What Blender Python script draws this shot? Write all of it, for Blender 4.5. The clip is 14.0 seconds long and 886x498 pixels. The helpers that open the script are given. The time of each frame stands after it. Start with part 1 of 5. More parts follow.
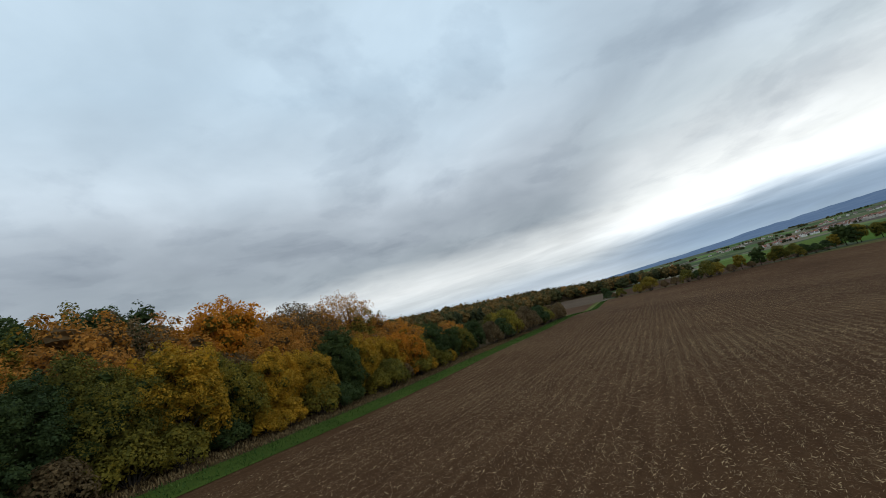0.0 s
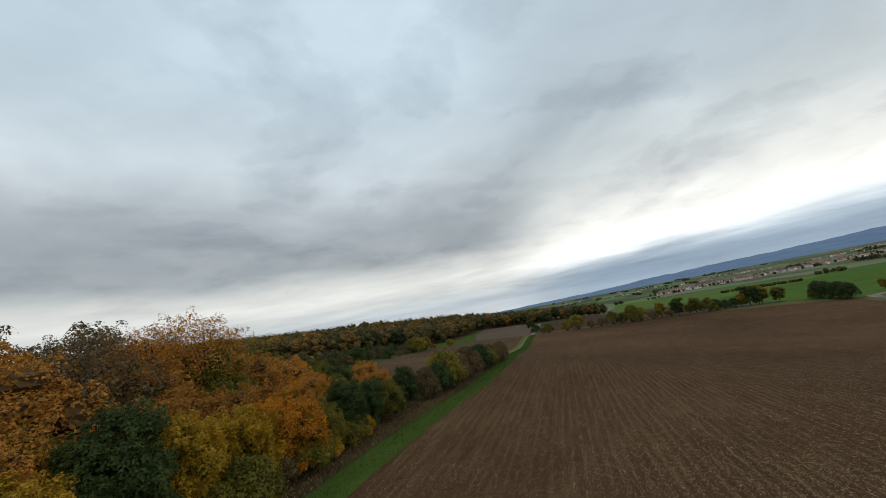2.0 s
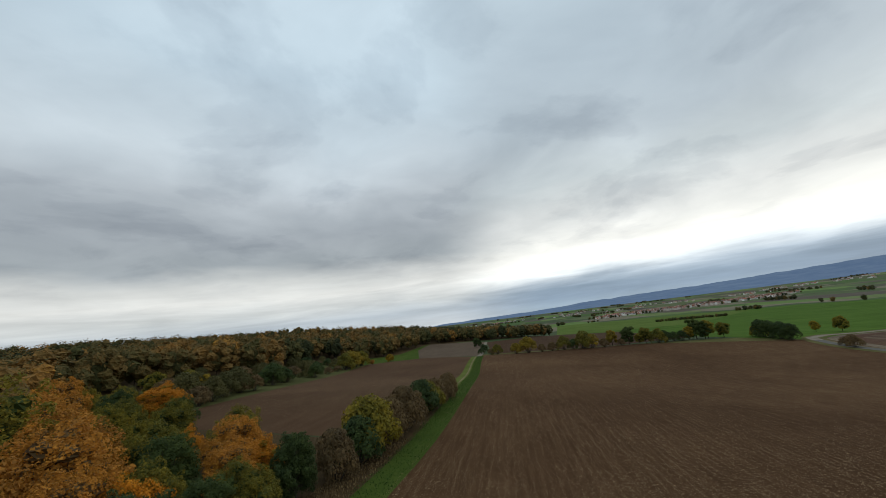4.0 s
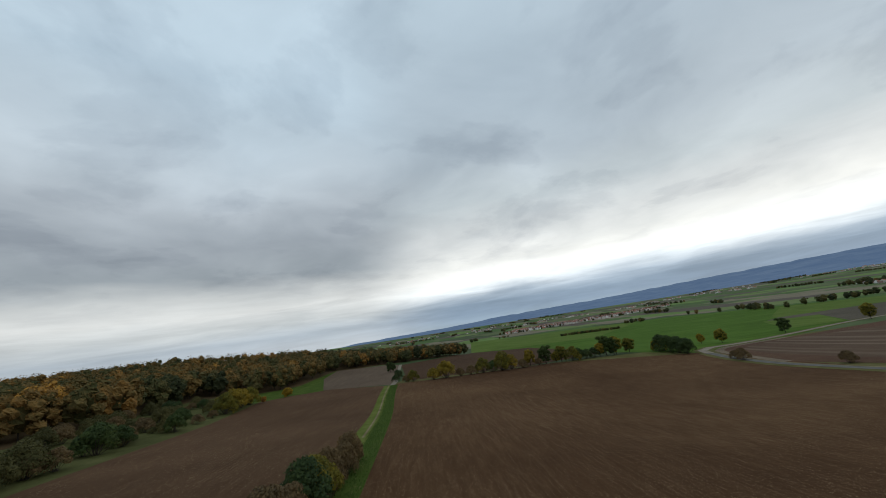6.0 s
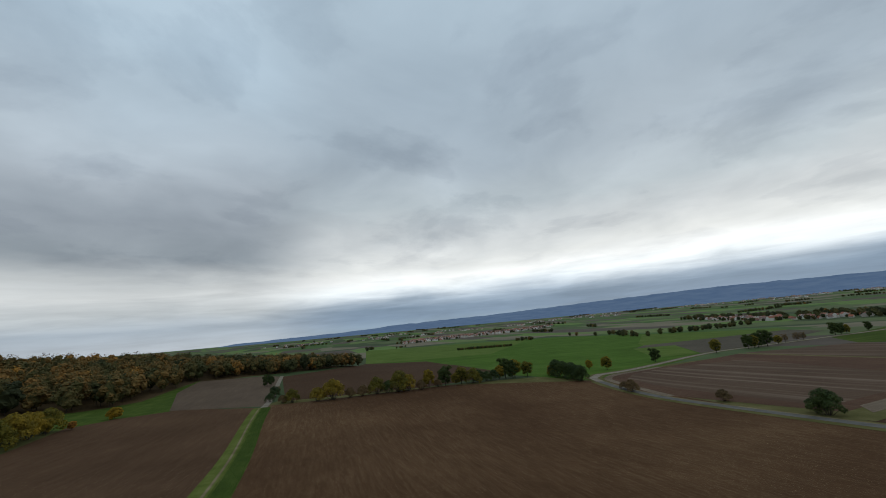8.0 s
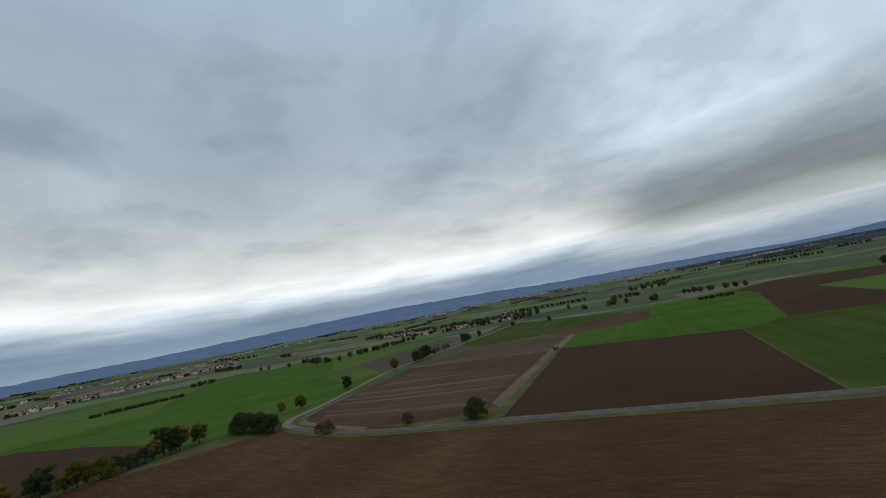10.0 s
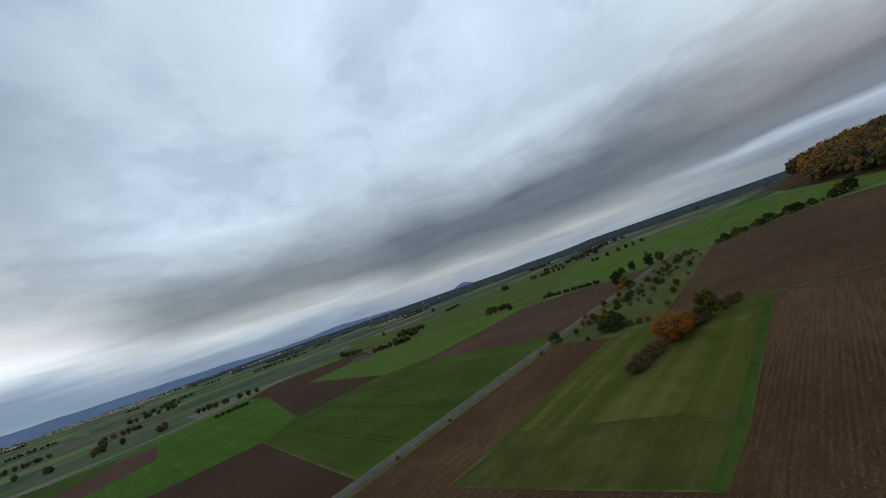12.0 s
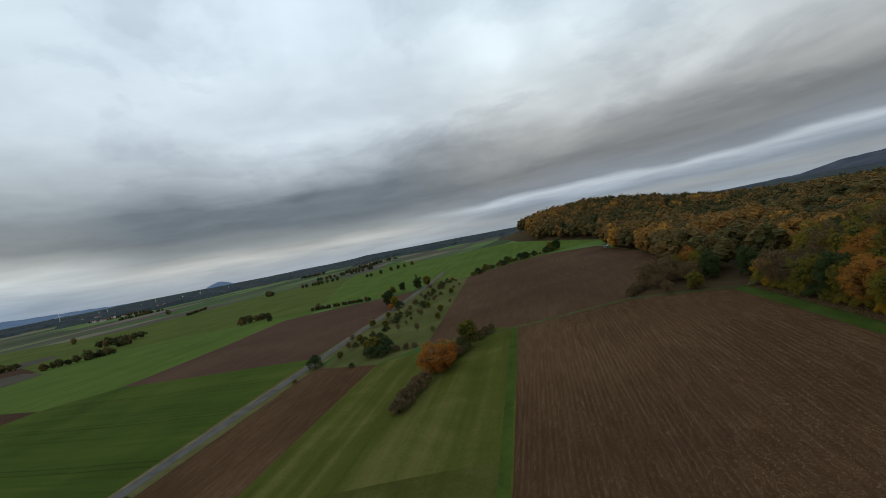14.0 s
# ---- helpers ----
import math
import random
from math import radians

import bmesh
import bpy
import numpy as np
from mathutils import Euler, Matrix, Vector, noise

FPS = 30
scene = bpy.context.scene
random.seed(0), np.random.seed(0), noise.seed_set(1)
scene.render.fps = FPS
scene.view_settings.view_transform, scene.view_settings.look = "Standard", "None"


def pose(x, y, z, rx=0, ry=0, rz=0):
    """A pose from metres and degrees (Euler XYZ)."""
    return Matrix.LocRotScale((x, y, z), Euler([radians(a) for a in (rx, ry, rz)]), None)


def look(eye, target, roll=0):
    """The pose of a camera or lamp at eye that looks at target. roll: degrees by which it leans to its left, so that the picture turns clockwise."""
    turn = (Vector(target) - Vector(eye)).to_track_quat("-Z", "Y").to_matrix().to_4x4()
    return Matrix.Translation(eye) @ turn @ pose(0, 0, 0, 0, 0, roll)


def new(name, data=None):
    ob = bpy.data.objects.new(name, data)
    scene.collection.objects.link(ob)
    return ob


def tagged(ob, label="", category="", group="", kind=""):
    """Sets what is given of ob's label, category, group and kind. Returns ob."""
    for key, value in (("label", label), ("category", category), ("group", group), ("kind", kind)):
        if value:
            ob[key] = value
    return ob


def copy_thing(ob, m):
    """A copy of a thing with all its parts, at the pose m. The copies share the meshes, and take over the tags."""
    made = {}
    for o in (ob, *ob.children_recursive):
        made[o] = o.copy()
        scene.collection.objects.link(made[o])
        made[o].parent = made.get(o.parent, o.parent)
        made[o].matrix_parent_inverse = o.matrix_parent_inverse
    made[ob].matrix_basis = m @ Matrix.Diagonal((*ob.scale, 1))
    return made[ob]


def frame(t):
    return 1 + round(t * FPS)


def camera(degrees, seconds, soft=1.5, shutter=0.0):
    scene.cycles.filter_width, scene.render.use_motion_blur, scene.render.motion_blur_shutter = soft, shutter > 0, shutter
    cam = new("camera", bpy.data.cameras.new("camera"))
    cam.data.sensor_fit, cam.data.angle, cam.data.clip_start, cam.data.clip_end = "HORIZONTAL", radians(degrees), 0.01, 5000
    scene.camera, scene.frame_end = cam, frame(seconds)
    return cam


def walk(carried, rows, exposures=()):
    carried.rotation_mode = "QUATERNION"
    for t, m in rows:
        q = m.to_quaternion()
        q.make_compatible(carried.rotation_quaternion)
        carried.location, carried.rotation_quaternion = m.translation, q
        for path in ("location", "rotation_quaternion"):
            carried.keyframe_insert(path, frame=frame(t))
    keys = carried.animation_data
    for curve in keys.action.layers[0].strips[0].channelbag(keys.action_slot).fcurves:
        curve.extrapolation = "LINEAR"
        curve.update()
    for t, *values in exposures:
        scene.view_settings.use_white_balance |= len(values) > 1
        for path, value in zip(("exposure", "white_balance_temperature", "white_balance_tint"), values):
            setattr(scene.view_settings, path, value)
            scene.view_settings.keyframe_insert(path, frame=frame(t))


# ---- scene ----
# The camera flies low over a ploughed field beside an autumn wood, climbs and turns right about.
cam = camera(99.9, 14.0, soft=0.9)
PATH = [
    (0.0, 0.00, -0.00, 9.00, 11.94, 15.70, 2.56),
    (0.5, -0.72, 5.12, 9.94, 12.31, 14.60, -1.07),
    (1.0, -1.00, 10.00, 11.14, 12.12, 13.68, -4.93),
    (1.5, -0.88, 14.83, 12.23, 11.71, 12.75, -8.32),
    (2.0, -0.51, 19.69, 13.35, 11.44, 10.59, -10.16),
    (2.5, 0.04, 24.46, 14.45, 11.06, 8.82, -12.24),
    (3.0, 0.94, 29.06, 15.29, 10.97, 7.39, -14.20),
    (3.5, 2.55, 33.31, 15.74, 11.22, 6.85, -16.26),
    (4.0, 4.53, 37.32, 16.03, 11.65, 6.93, -18.56),
    (4.5, 6.60, 41.18, 16.39, 12.07, 7.36, -21.25),
    (5.0, 8.43, 45.00, 17.06, 12.31, 7.86, -24.47),
    (5.5, 9.97, 48.94, 17.96, 12.58, 8.54, -27.94),
    (6.0, 11.65, 52.67, 18.86, 12.48, 8.75, -31.52),
    (6.5, 13.64, 56.29, 19.71, 12.38, 7.38, -34.35),
    (7.0, 16.07, 59.70, 20.63, 12.33, 5.67, -37.32),
    (7.5, 18.64, 63.31, 21.58, 12.12, 4.81, -41.13),
    (8.0, 21.80, 66.82, 22.61, 11.71, 5.11, -46.90),
    (8.5, 25.36, 69.85, 23.68, 11.15, 6.24, -54.87),
    (9.0, 29.15, 71.97, 24.72, 10.53, 7.85, -65.28),
    (9.5, 32.97, 72.81, 25.67, 9.91, 9.61, -78.38),
    (10.0, 36.79, 73.00, 26.57, 9.40, 10.70, -91.12),
    (10.5, 40.54, 72.91, 27.45, 8.71, 13.08, -107.41),
    (11.0, 44.23, 72.30, 28.40, 8.33, 14.59, -123.75),
    (11.5, 47.48, 70.69, 29.52, 7.69, 16.66, -141.19),
    (12.0, 50.30, 67.76, 30.33, 6.66, 19.16, -158.89),
    (12.5, 52.00, 63.04, 30.33, 5.39, 20.40, -173.90),
    (13.0, 52.68, 58.17, 30.48, 2.96, 19.30, -184.63),
    (13.5, 52.29, 53.61, 30.55, 0.34, 15.73, -190.26),
    (14.0, 51.35, 49.30, 30.63, -1.03, 10.89, -193.60),
]
walk(cam, [(t, pose(x, y, z, 90 + pitch, roll, yaw)) for t, x, y, z, pitch, roll, yaw in PATH],
     [(0.0, 0.09, 6400, 10), (2.5, 0.10, 6800, 10), (5.0, 0.0, 6600, 10), (7.0, -0.12, 6500, 10), (8.2, -0.25, 6400, 10), (9.5, -0.33, 6350, 10), (11.0, -0.33, 6180, 10), (12.0, -0.34, 6120, 10),
      (13.0, -0.26, 6300, 10), (14.0, -0.20, 6550, 10)])

# ---- sky, sun and exposure ----


def ramp(nt, stops, fac=None, mode="LINEAR"):
    """A colour ramp of (position, (r, g, b))."""
    node = nt.nodes.new("ShaderNodeValToRGB")
    cr = node.color_ramp
    cr.interpolation = mode
    cr.elements[0].position, cr.elements[0].color = stops[0][0], (*stops[0][1], 1)
    cr.elements[1].position, cr.elements[1].color = stops[-1][0], (*stops[-1][1], 1)
    for p, c in stops[1:-1]:
        cr.elements.new(p).color = (*c, 1)
    if fac is not None:
        nt.links.new(fac, node.inputs[0])
    return node.outputs[0]


def grey(v):
    return (v, v, v)


def calc(nt, op, a, b=None, c=None, clamp=False):
    node = nt.nodes.new("ShaderNodeMath")
    node.operation, node.use_clamp = op, clamp
    for i, v in enumerate((a, b, c)):
        if v is None:
            continue
        if isinstance(v, (int, float)):
            node.inputs[i].default_value = v
        else:
            nt.links.new(v, node.inputs[i])
    return node.outputs[0]


def vcalc(nt, op, a, b=None, scale=None):
    node = nt.nodes.new("ShaderNodeVectorMath")
    node.operation = op
    for i, v in enumerate((a, b)):
        if v is None:
            continue
        if isinstance(v, tuple):
            node.inputs[i].default_value = v
        else:
            nt.links.new(v, node.inputs[i])
    if scale is not None:
        if isinstance(scale, (int, float)):
            node.inputs["Scale"].default_value = scale
        else:
            nt.links.new(scale, node.inputs["Scale"])
    return node.outputs["Value"] if op in ("DOT_PRODUCT", "LENGTH") else node.outputs["Vector"]


def noise_tex(nt, vec, scale, detail=4, rough=0.55, distort=0.0):
    node = nt.nodes.new("ShaderNodeTexNoise")
    node.inputs["Scale"].default_value = scale
    node.inputs["Detail"].default_value = detail
    node.inputs["Roughness"].default_value = rough
    node.inputs["Distortion"].default_value = distort
    nt.links.new(vec, node.inputs["Vector"])
    return node.outputs["Fac"]


def mixc(nt, fac, a, b, mode="MIX"):
    node = nt.nodes.new("ShaderNodeMix")
    node.data_type, node.blend_type = "RGBA", mode
    for sock, v in ((node.inputs[0], fac), (node.inputs[6], a), (node.inputs[7], b)):
        if isinstance(v, (int, float)):
            sock.default_value = v
        elif isinstance(v, tuple):
            sock.default_value = (*v, 1)
        else:
            nt.links.new(v, sock)
    return node.outputs[2]


def combine(nt, x, y, z):
    node = nt.nodes.new("ShaderNodeCombineXYZ")
    for i, v in enumerate((x, y, z)):
        if isinstance(v, (int, float)):
            node.inputs[i].default_value = v
        else:
            nt.links.new(v, node.inputs[i])
    return node.outputs[0]


def overcast_world():
    """A grey stratus deck with a bright break low in the east and heavier cloud in the south."""
    world = bpy.data.worlds.new("overcast")
    scene.world = world
    world.use_nodes = True
    nt = world.node_tree
    nt.nodes.clear()
    tc = nt.nodes.new("ShaderNodeTexCoord")
    d = vcalc(nt, "NORMALIZE", tc.outputs["Generated"])
    sep = nt.nodes.new("ShaderNodeSeparateXYZ")
    nt.links.new(d, sep.inputs[0])
    x, y, z = sep.outputs
    up = calc(nt, "MAXIMUM", z, 0.0)
    inv = calc(nt, "DIVIDE", 1.0, calc(nt, "ADD", up, 0.16))
    deck = combine(nt, calc(nt, "MULTIPLY", x, inv), calc(nt, "MULTIPLY", y, inv), 0.0)
    big = noise_tex(nt, deck, 0.85, 4, 0.5, 0.3)
    puffs = noise_tex(nt, vcalc(nt, "ADD", deck, (7.3, 2.1, 0.0)), 1.9, 8, 0.52, 0.35)
    scud = noise_tex(nt, vcalc(nt, "ADD", deck, (3.1, 9.4, 0.0)), 1.5, 9, 0.56, 0.25)
    # long low streaks, as layers seen edge on
    streak = noise_tex(nt, vcalc(nt, "MULTIPLY", d, (2.6, 2.6, 26.0)), 1.6, 8, 0.58, 0.35)
    angle = calc(nt, "MULTIPLY", calc(nt, "ARCSINE", up), 180 / math.pi / 45)
    wob = calc(nt, "MULTIPLY", calc(nt, "SUBTRACT", streak, 0.5), 0.022)
    wob2 = calc(nt, "MULTIPLY", calc(nt, "SUBTRACT", big, 0.5), calc(nt, "MULTIPLY", angle, 0.55))
    level = calc(nt, "ADD", calc(nt, "ADD", angle, wob), wob2, clamp=True)

    def deg(stops):
        return [(e / 45, c) for e, c in stops]

    east = ramp(nt, deg([(0, (.36, .46, .55)), (1.8, (.270, .358, .478)), (3.1, (.278, .365, .478)), (4.2, (.45, .54, .65)), (5.3, (.84, .91, .98)), (6.2, (1.16, 1.2, 1.22)), (7.6, (1.24, 1.23, 1.21)),
                         (9.4, (.95, .95, .93)), (12.5, (.77, .79, .80)), (17, (.60, .66, .70)), (24, (.47, .54, .61)), (34, (.48, .57, .66)), (45, (.52, .63, .73))]), level)
    south_east = ramp(nt, deg([(0, (.28, .35, .46)), (1.5, (.34, .42, .53)), (3.0, (.58, .65, .71)), (4.4, (.76, .79, .80)), (5.8, (.54, .56, .56)), (7.4, (.31, .33, .34)),
                               (10, (.30, .335, .36)), (14, (.60, .67, .73)), (19, (.84, .95, 1.06)), (30, (.80, .92, 1.02))]), level)
    south = ramp(nt, deg([(0, (.40, .45, .52)), (1.5, (.45, .49, .53)), (2.9, (.58, .59, .58)), (4.3, (.32, .345, .36)), (6.5, (.18, .21, .24)), (10, (.205, .24, .28)),
                          (13, (.46, .51, .57)), (18, (.78, .88, .98)), (30, (.80, .92, 1.04))]), level)
    south_west = ramp(nt, deg([(0, (.33, .38, .44)), (1.6, (.37, .40, .43)), (2.7, (.28, .33, .40)), (3.7, (.44, .50, .58)), (4.3, (.58, .64, .72)), (5.0, (.28, .31, .36)), (8, (.235, .245, .255)),
                               (12, (.42, .43, .44)), (16, (.70, .74, .77)), (24, (.86, .97, 1.05)), (34, (.80, .93, 1.04))]), level)
    north = ramp(nt, deg([(0, (.58, .62, .67)), (2.5, (.46, .52, .59)), (4.5, (.62, .65, .67)), (6.5, (.76, .77, .77)), (8.8, (.62, .64, .65)), (11, (.36, .40, .44)),
                          (15, (.37, .41, .46)), (20, (.45, .50, .56)), (26, (.57, .65, .73)), (36, (.55, .67, .78))]), level)
    flat = vcalc(nt, "NORMALIZE", combine(nt, x, y, 0.0))

    def towards(az, wide, narrow):
        """1 within narrow degrees of an azimuth, 0 beyond wide ones."""
        dot = vcalc(nt, "DOT_PRODUCT", flat, (math.sin(radians(az)), math.cos(radians(az)), 0.0))
        node = nt.nodes.new("ShaderNodeMapRange")
        node.interpolation_type = "SMOOTHSTEP"
        node.inputs["From Min"].default_value, node.inputs["From Max"].default_value = math.cos(radians(wide)), math.cos(radians(narrow))
        nt.links.new(dot, node.inputs["Value"])
        return node.outputs["Result"]

    base = mixc(nt, towards(-142, 62, 34), north, south_west)
    base = mixc(nt, towards(166, 40, 14), base, south)
    base = mixc(nt, towards(128, 30, 8), base, south_east)
    base = mixc(nt, towards(72, 54, 36), base, east)
    shade = ramp(nt, [(0.28, (.80, .81, .825)), (0.42, (.90, .91, .92)), (0.54, (1.03, 1.03, 1.03)), (0.70, (1.22, 1.21, 1.20))],
                 calc(nt, "ADD", calc(nt, "MULTIPLY", big, 0.45), calc(nt, "MULTIPLY", puffs, 0.55)))
    dark = ramp(nt, [(0.50, grey(1.0)), (0.57, (.91, .915, .925)), (0.65, (.81, .82, .84))], scud, "EASE")
    shade = mixc(nt, 1.0, shade, dark, "MULTIPLY")
    high = calc(nt, "MULTIPLY", calc(nt, "SUBTRACT", angle, 0.09), 6.0, clamp=True)
    lowshade = ramp(nt, [(0.32, grey(0.86)), (0.5, grey(1.0)), (0.66, grey(1.12))], streak)
    cloud = mixc(nt, 1.0, mixc(nt, 1.0, base, mixc(nt, high, lowshade, shade), "MULTIPLY"), (.975, 1.0, .995), "MULTIPLY")
    sky = nt.nodes.new("ShaderNodeTexSky")
    sky.sky_type, sky.sun_disc = "NISHITA", False
    sky.sun_elevation, sky.sun_rotation = radians(24), radians(80)
    clear = nt.nodes.new("ShaderNodeBackground")
    clear.inputs["Strength"].default_value = 0.08
    nt.links.new(sky.outputs[0], clear.inputs["Color"])
    deck_bg = nt.nodes.new("ShaderNodeBackground")
    deck_bg.inputs["Strength"].default_value = 1.0
    nt.links.new(cloud, deck_bg.inputs["Color"])
    both = nt.nodes.new("ShaderNodeMixShader")
    both.inputs[0].default_value = 0.985
    nt.links.new(clear.outputs[0], both.inputs[1])
    nt.links.new(deck_bg.outputs[0], both.inputs[2])
    out = nt.nodes.new("ShaderNodeOutputWorld")
    nt.links.new(both.outputs[0], out.inputs["Surface"])


overcast_world()
sun_data = bpy.data.lights.new("sun", "SUN")
sun_data.energy, sun_data.angle, sun_data.color = 0.3, radians(40), (1.0, 0.97, 0.93)
sun = new("sun", sun_data)
sun.matrix_world = look((0, 0, 0), (-math.sin(radians(80)), -math.cos(radians(80)), -0.75))


# ---- materials ----
def material(name, rough=0.9, spec=0.2):
    m = bpy.data.materials.new(name)
    m.use_nodes = True
    nt = m.node_tree
    p = nt.nodes["Principled BSDF"]
    p.inputs["Roughness"].default_value = rough
    p.inputs["Specular IOR Level"].default_value = spec
    return m, nt, p


def place_vec(nt, turn=0.0, stretch=(1, 1, 1)):
    """Object coordinates, turned by degrees about z, then stretched."""
    tc = nt.nodes.new("ShaderNodeTexCoord")
    a = nt.nodes.new("ShaderNodeMapping")
    a.inputs["Rotation"].default_value = (0, 0, radians(turn))
    nt.links.new(tc.outputs["Object"], a.inputs["Vector"])
    return vcalc(nt, "MULTIPLY", a.outputs[0], stretch) if stretch != (1, 1, 1) else a.outputs[0]


def bump(nt, p, height, strength=0.4, dist=0.1):
    b = nt.nodes.new("ShaderNodeBump")
    b.inputs["Strength"].default_value, b.inputs["Distance"].default_value = strength, dist
    nt.links.new(height, b.inputs["Height"])
    nt.links.new(b.outputs[0], p.inputs["Normal"])


def soil(name, turn, dark=(.040, .025, .016), light=(.082, .054, .036), straw=0.35, row=1.5, pale=(.34, .24, .13), tint=0.5, stripe=0.0):
    """Worked earth with rows that run along turn degrees, clods and straw left on top."""
    m, nt, p = material(name, 1.0, 0.04)
    v = place_vec(nt)
    rowv = place_vec(nt, turn, (1.0, 0.10, 1.0))
    broad = noise_tex(nt, v, 0.018, 3, 0.6, 0.4)
    mid = noise_tex(nt, v, 0.22, 4, 0.6)
    clod = noise_tex(nt, v, 3.6, 6, 0.72)
    lines = noise_tex(nt, rowv, row, 3, 0.55)
    fac = calc(nt, "ADD", calc(nt, "MULTIPLY", broad, tint), calc(nt, "ADD", calc(nt, "MULTIPLY", lines, 0.25), calc(nt, "MULTIPLY", clod, 0.40)))
    fac = calc(nt, "ADD", fac, calc(nt, "MULTIPLY", mid, 0.12))
    mean = (tint + 0.77) / 2
    col = ramp(nt, [(mean - 0.20, dark), (mean + 0.20, light)], fac)
    bits = noise_tex(nt, place_vec(nt, turn + 25, (3.6, 1.0, 1.0)), 4.5, 4, 0.7, 1.2)
    bits2 = noise_tex(nt, place_vec(nt, turn - 50, (3.6, 1.0, 1.0)), 4.0, 4, 0.7, 1.4)
    where = calc(nt, "MULTIPLY", calc(nt, "MAXIMUM", bits, bits2), calc(nt, "ADD", 0.72, calc(nt, "MULTIPLY", calc(nt, "ADD", lines, broad), 0.28)))
    lay = ramp(nt, [(0.585, grey(0)), (0.68, grey(straw))], where)
    p_col = mixc(nt, lay, col, pale)
    if stripe:
        band = noise_tex(nt, place_vec(nt, turn, (1.0, 0.006, 1.0)), 0.17, 4, 0.6)
        p_col = mixc(nt, ramp(nt, [(0.50, grey(0)), (0.66, grey(stripe))], band), p_col, pale)
    nt.links.new(p_col, p.inputs["Base Color"])
    bump(nt, p, calc(nt, "ADD", clod, calc(nt, "MULTIPLY", lines, 0.8)), 0.7, 0.22)
    return m


def green(name, turn, lo, mid, hi, row=0.9, patch=0.03, streaks=0.5, tram=0.0):
    """A sown crop or meadow with drill lines along turn degrees; tram: metres between the sprayer's wheel tracks."""
    m, nt, p = material(name, 1.0, 0.02)
    v = place_vec(nt)
    broad = noise_tex(nt, v, patch, 4, 0.6, 0.5)
    tuft = noise_tex(nt, v, 1.7, 5, 0.7)
    lines = noise_tex(nt, place_vec(nt, turn, (1.0, 0.02, 1.0)), row, 3, 0.6)
    tracks = noise_tex(nt, place_vec(nt, turn, (1.0, 0.004, 1.0)), 0.16, 2, 0.5)
    fac = calc(nt, "ADD", calc(nt, "MULTIPLY", broad, 0.45), calc(nt, "ADD", calc(nt, "MULTIPLY", lines, streaks * 0.5), calc(nt, "MULTIPLY", tuft, 0.22)))
    fac = calc(nt, "ADD", fac, calc(nt, "MULTIPLY", tracks, streaks * 0.5))
    mean = (0.67 + streaks) / 2
    col = ramp(nt, [(mean - 0.17, lo), (mean, mid), (mean + 0.17, hi)], fac)
    if tram:
        part = nt.nodes.new("ShaderNodeSeparateXYZ")
        nt.links.new(vcalc(nt, "ADD", place_vec(nt, turn), combine(nt, calc(nt, "MULTIPLY", broad, 3.0), 0.0, 0.0)), part.inputs[0])
        gap = calc(nt, "ABSOLUTE", calc(nt, "SUBTRACT", calc(nt, "WRAP", part.outputs[0], tram, 0.0), tram / 2))
        wheel = calc(nt, "ABSOLUTE", calc(nt, "SUBTRACT", gap, 0.95))
        worn = ramp(nt, [(0.18, grey(0.42)), (0.36, grey(0.0))], calc(nt, "ADD", wheel, calc(nt, "MULTIPLY", tuft, 0.1)))
        col = mixc(nt, worn, col, tuple(0.55 * c for c in lo))
    nt.links.new(col, p.inputs["Base Color"])
    bump(nt, p, calc(nt, "ADD", tuft, lines), 0.5, 0.12)
    return m


ALONG = 28.0
SOIL_STUBBLE = soil("stubble_soil", ALONG, (0.0465, 0.0222, 0.0104), (0.1000, 0.0520, 0.0246), straw=0.45)
SOIL_SMOOTH = soil("harrowed_soil", ALONG, (0.0593, 0.0317, 0.0168), (0.0980, 0.0544, 0.0302), straw=0.2, row=0.8, tint=0.7)
SOIL_DARK = soil("dark_soil", ALONG, (0.0433, 0.0228, 0.0126), (0.0684, 0.0376, 0.0210), straw=0.08, row=1.0)
SOIL_RED = soil("reddish_soil", ALONG, (0.0593, 0.0317, 0.0202), (0.1003, 0.0554, 0.0353), straw=0.25, row=1.2)
SOIL_LINED = soil("striped_soil", ALONG, (0.0600, 0.0360, 0.0235), (0.1040, 0.0660, 0.0430), straw=0.2, row=0.6, pale=(.22, .165, .12), stripe=0.45)
SOIL_LIGHT = soil("light_soil", ALONG, (.075, .051, .035), (.120, .086, .060), straw=0.25, row=0.5)
SOIL_GREY = soil("greyish_soil", 118, (.058, .048, .036), (.095, .080, .058), straw=0.1, row=0.4)
SOIL_PALE = soil("pale_stubble", 118, (.086, .063, .044), (.185, .140, .098), straw=0.5, row=0.7, pale=(.36, .29, .21))
CROP = green("winter_crop", 118, (0.0384, 0.0720, 0.0104), (0.0542, 0.1020, 0.0142), (0.0768, 0.1300, 0.0209))
CROP_DARK = green("dark_crop", 119, (0.0316, 0.0480, 0.0090), (0.0480, 0.0720, 0.0120), (0.0800, 0.0980, 0.0190), tram=21.0)
CROP_BRIGHT = green("bright_crop", 28, (.058, .090, .017), (.078, .115, .022), (.105, .142, .032))
CROP_OLIVE = green("olive_grass", 118, (0.0542, 0.0700, 0.0162), (0.0791, 0.0980, 0.0209), (0.1130, 0.1280, 0.0323))
MEADOW = green("rough_meadow", ALONG, (0.0470, 0.0540, 0.0105), (0.0720, 0.0770, 0.0150), (0.1280, 0.1170, 0.0350), row=0.30, patch=0.06, streaks=0.75)
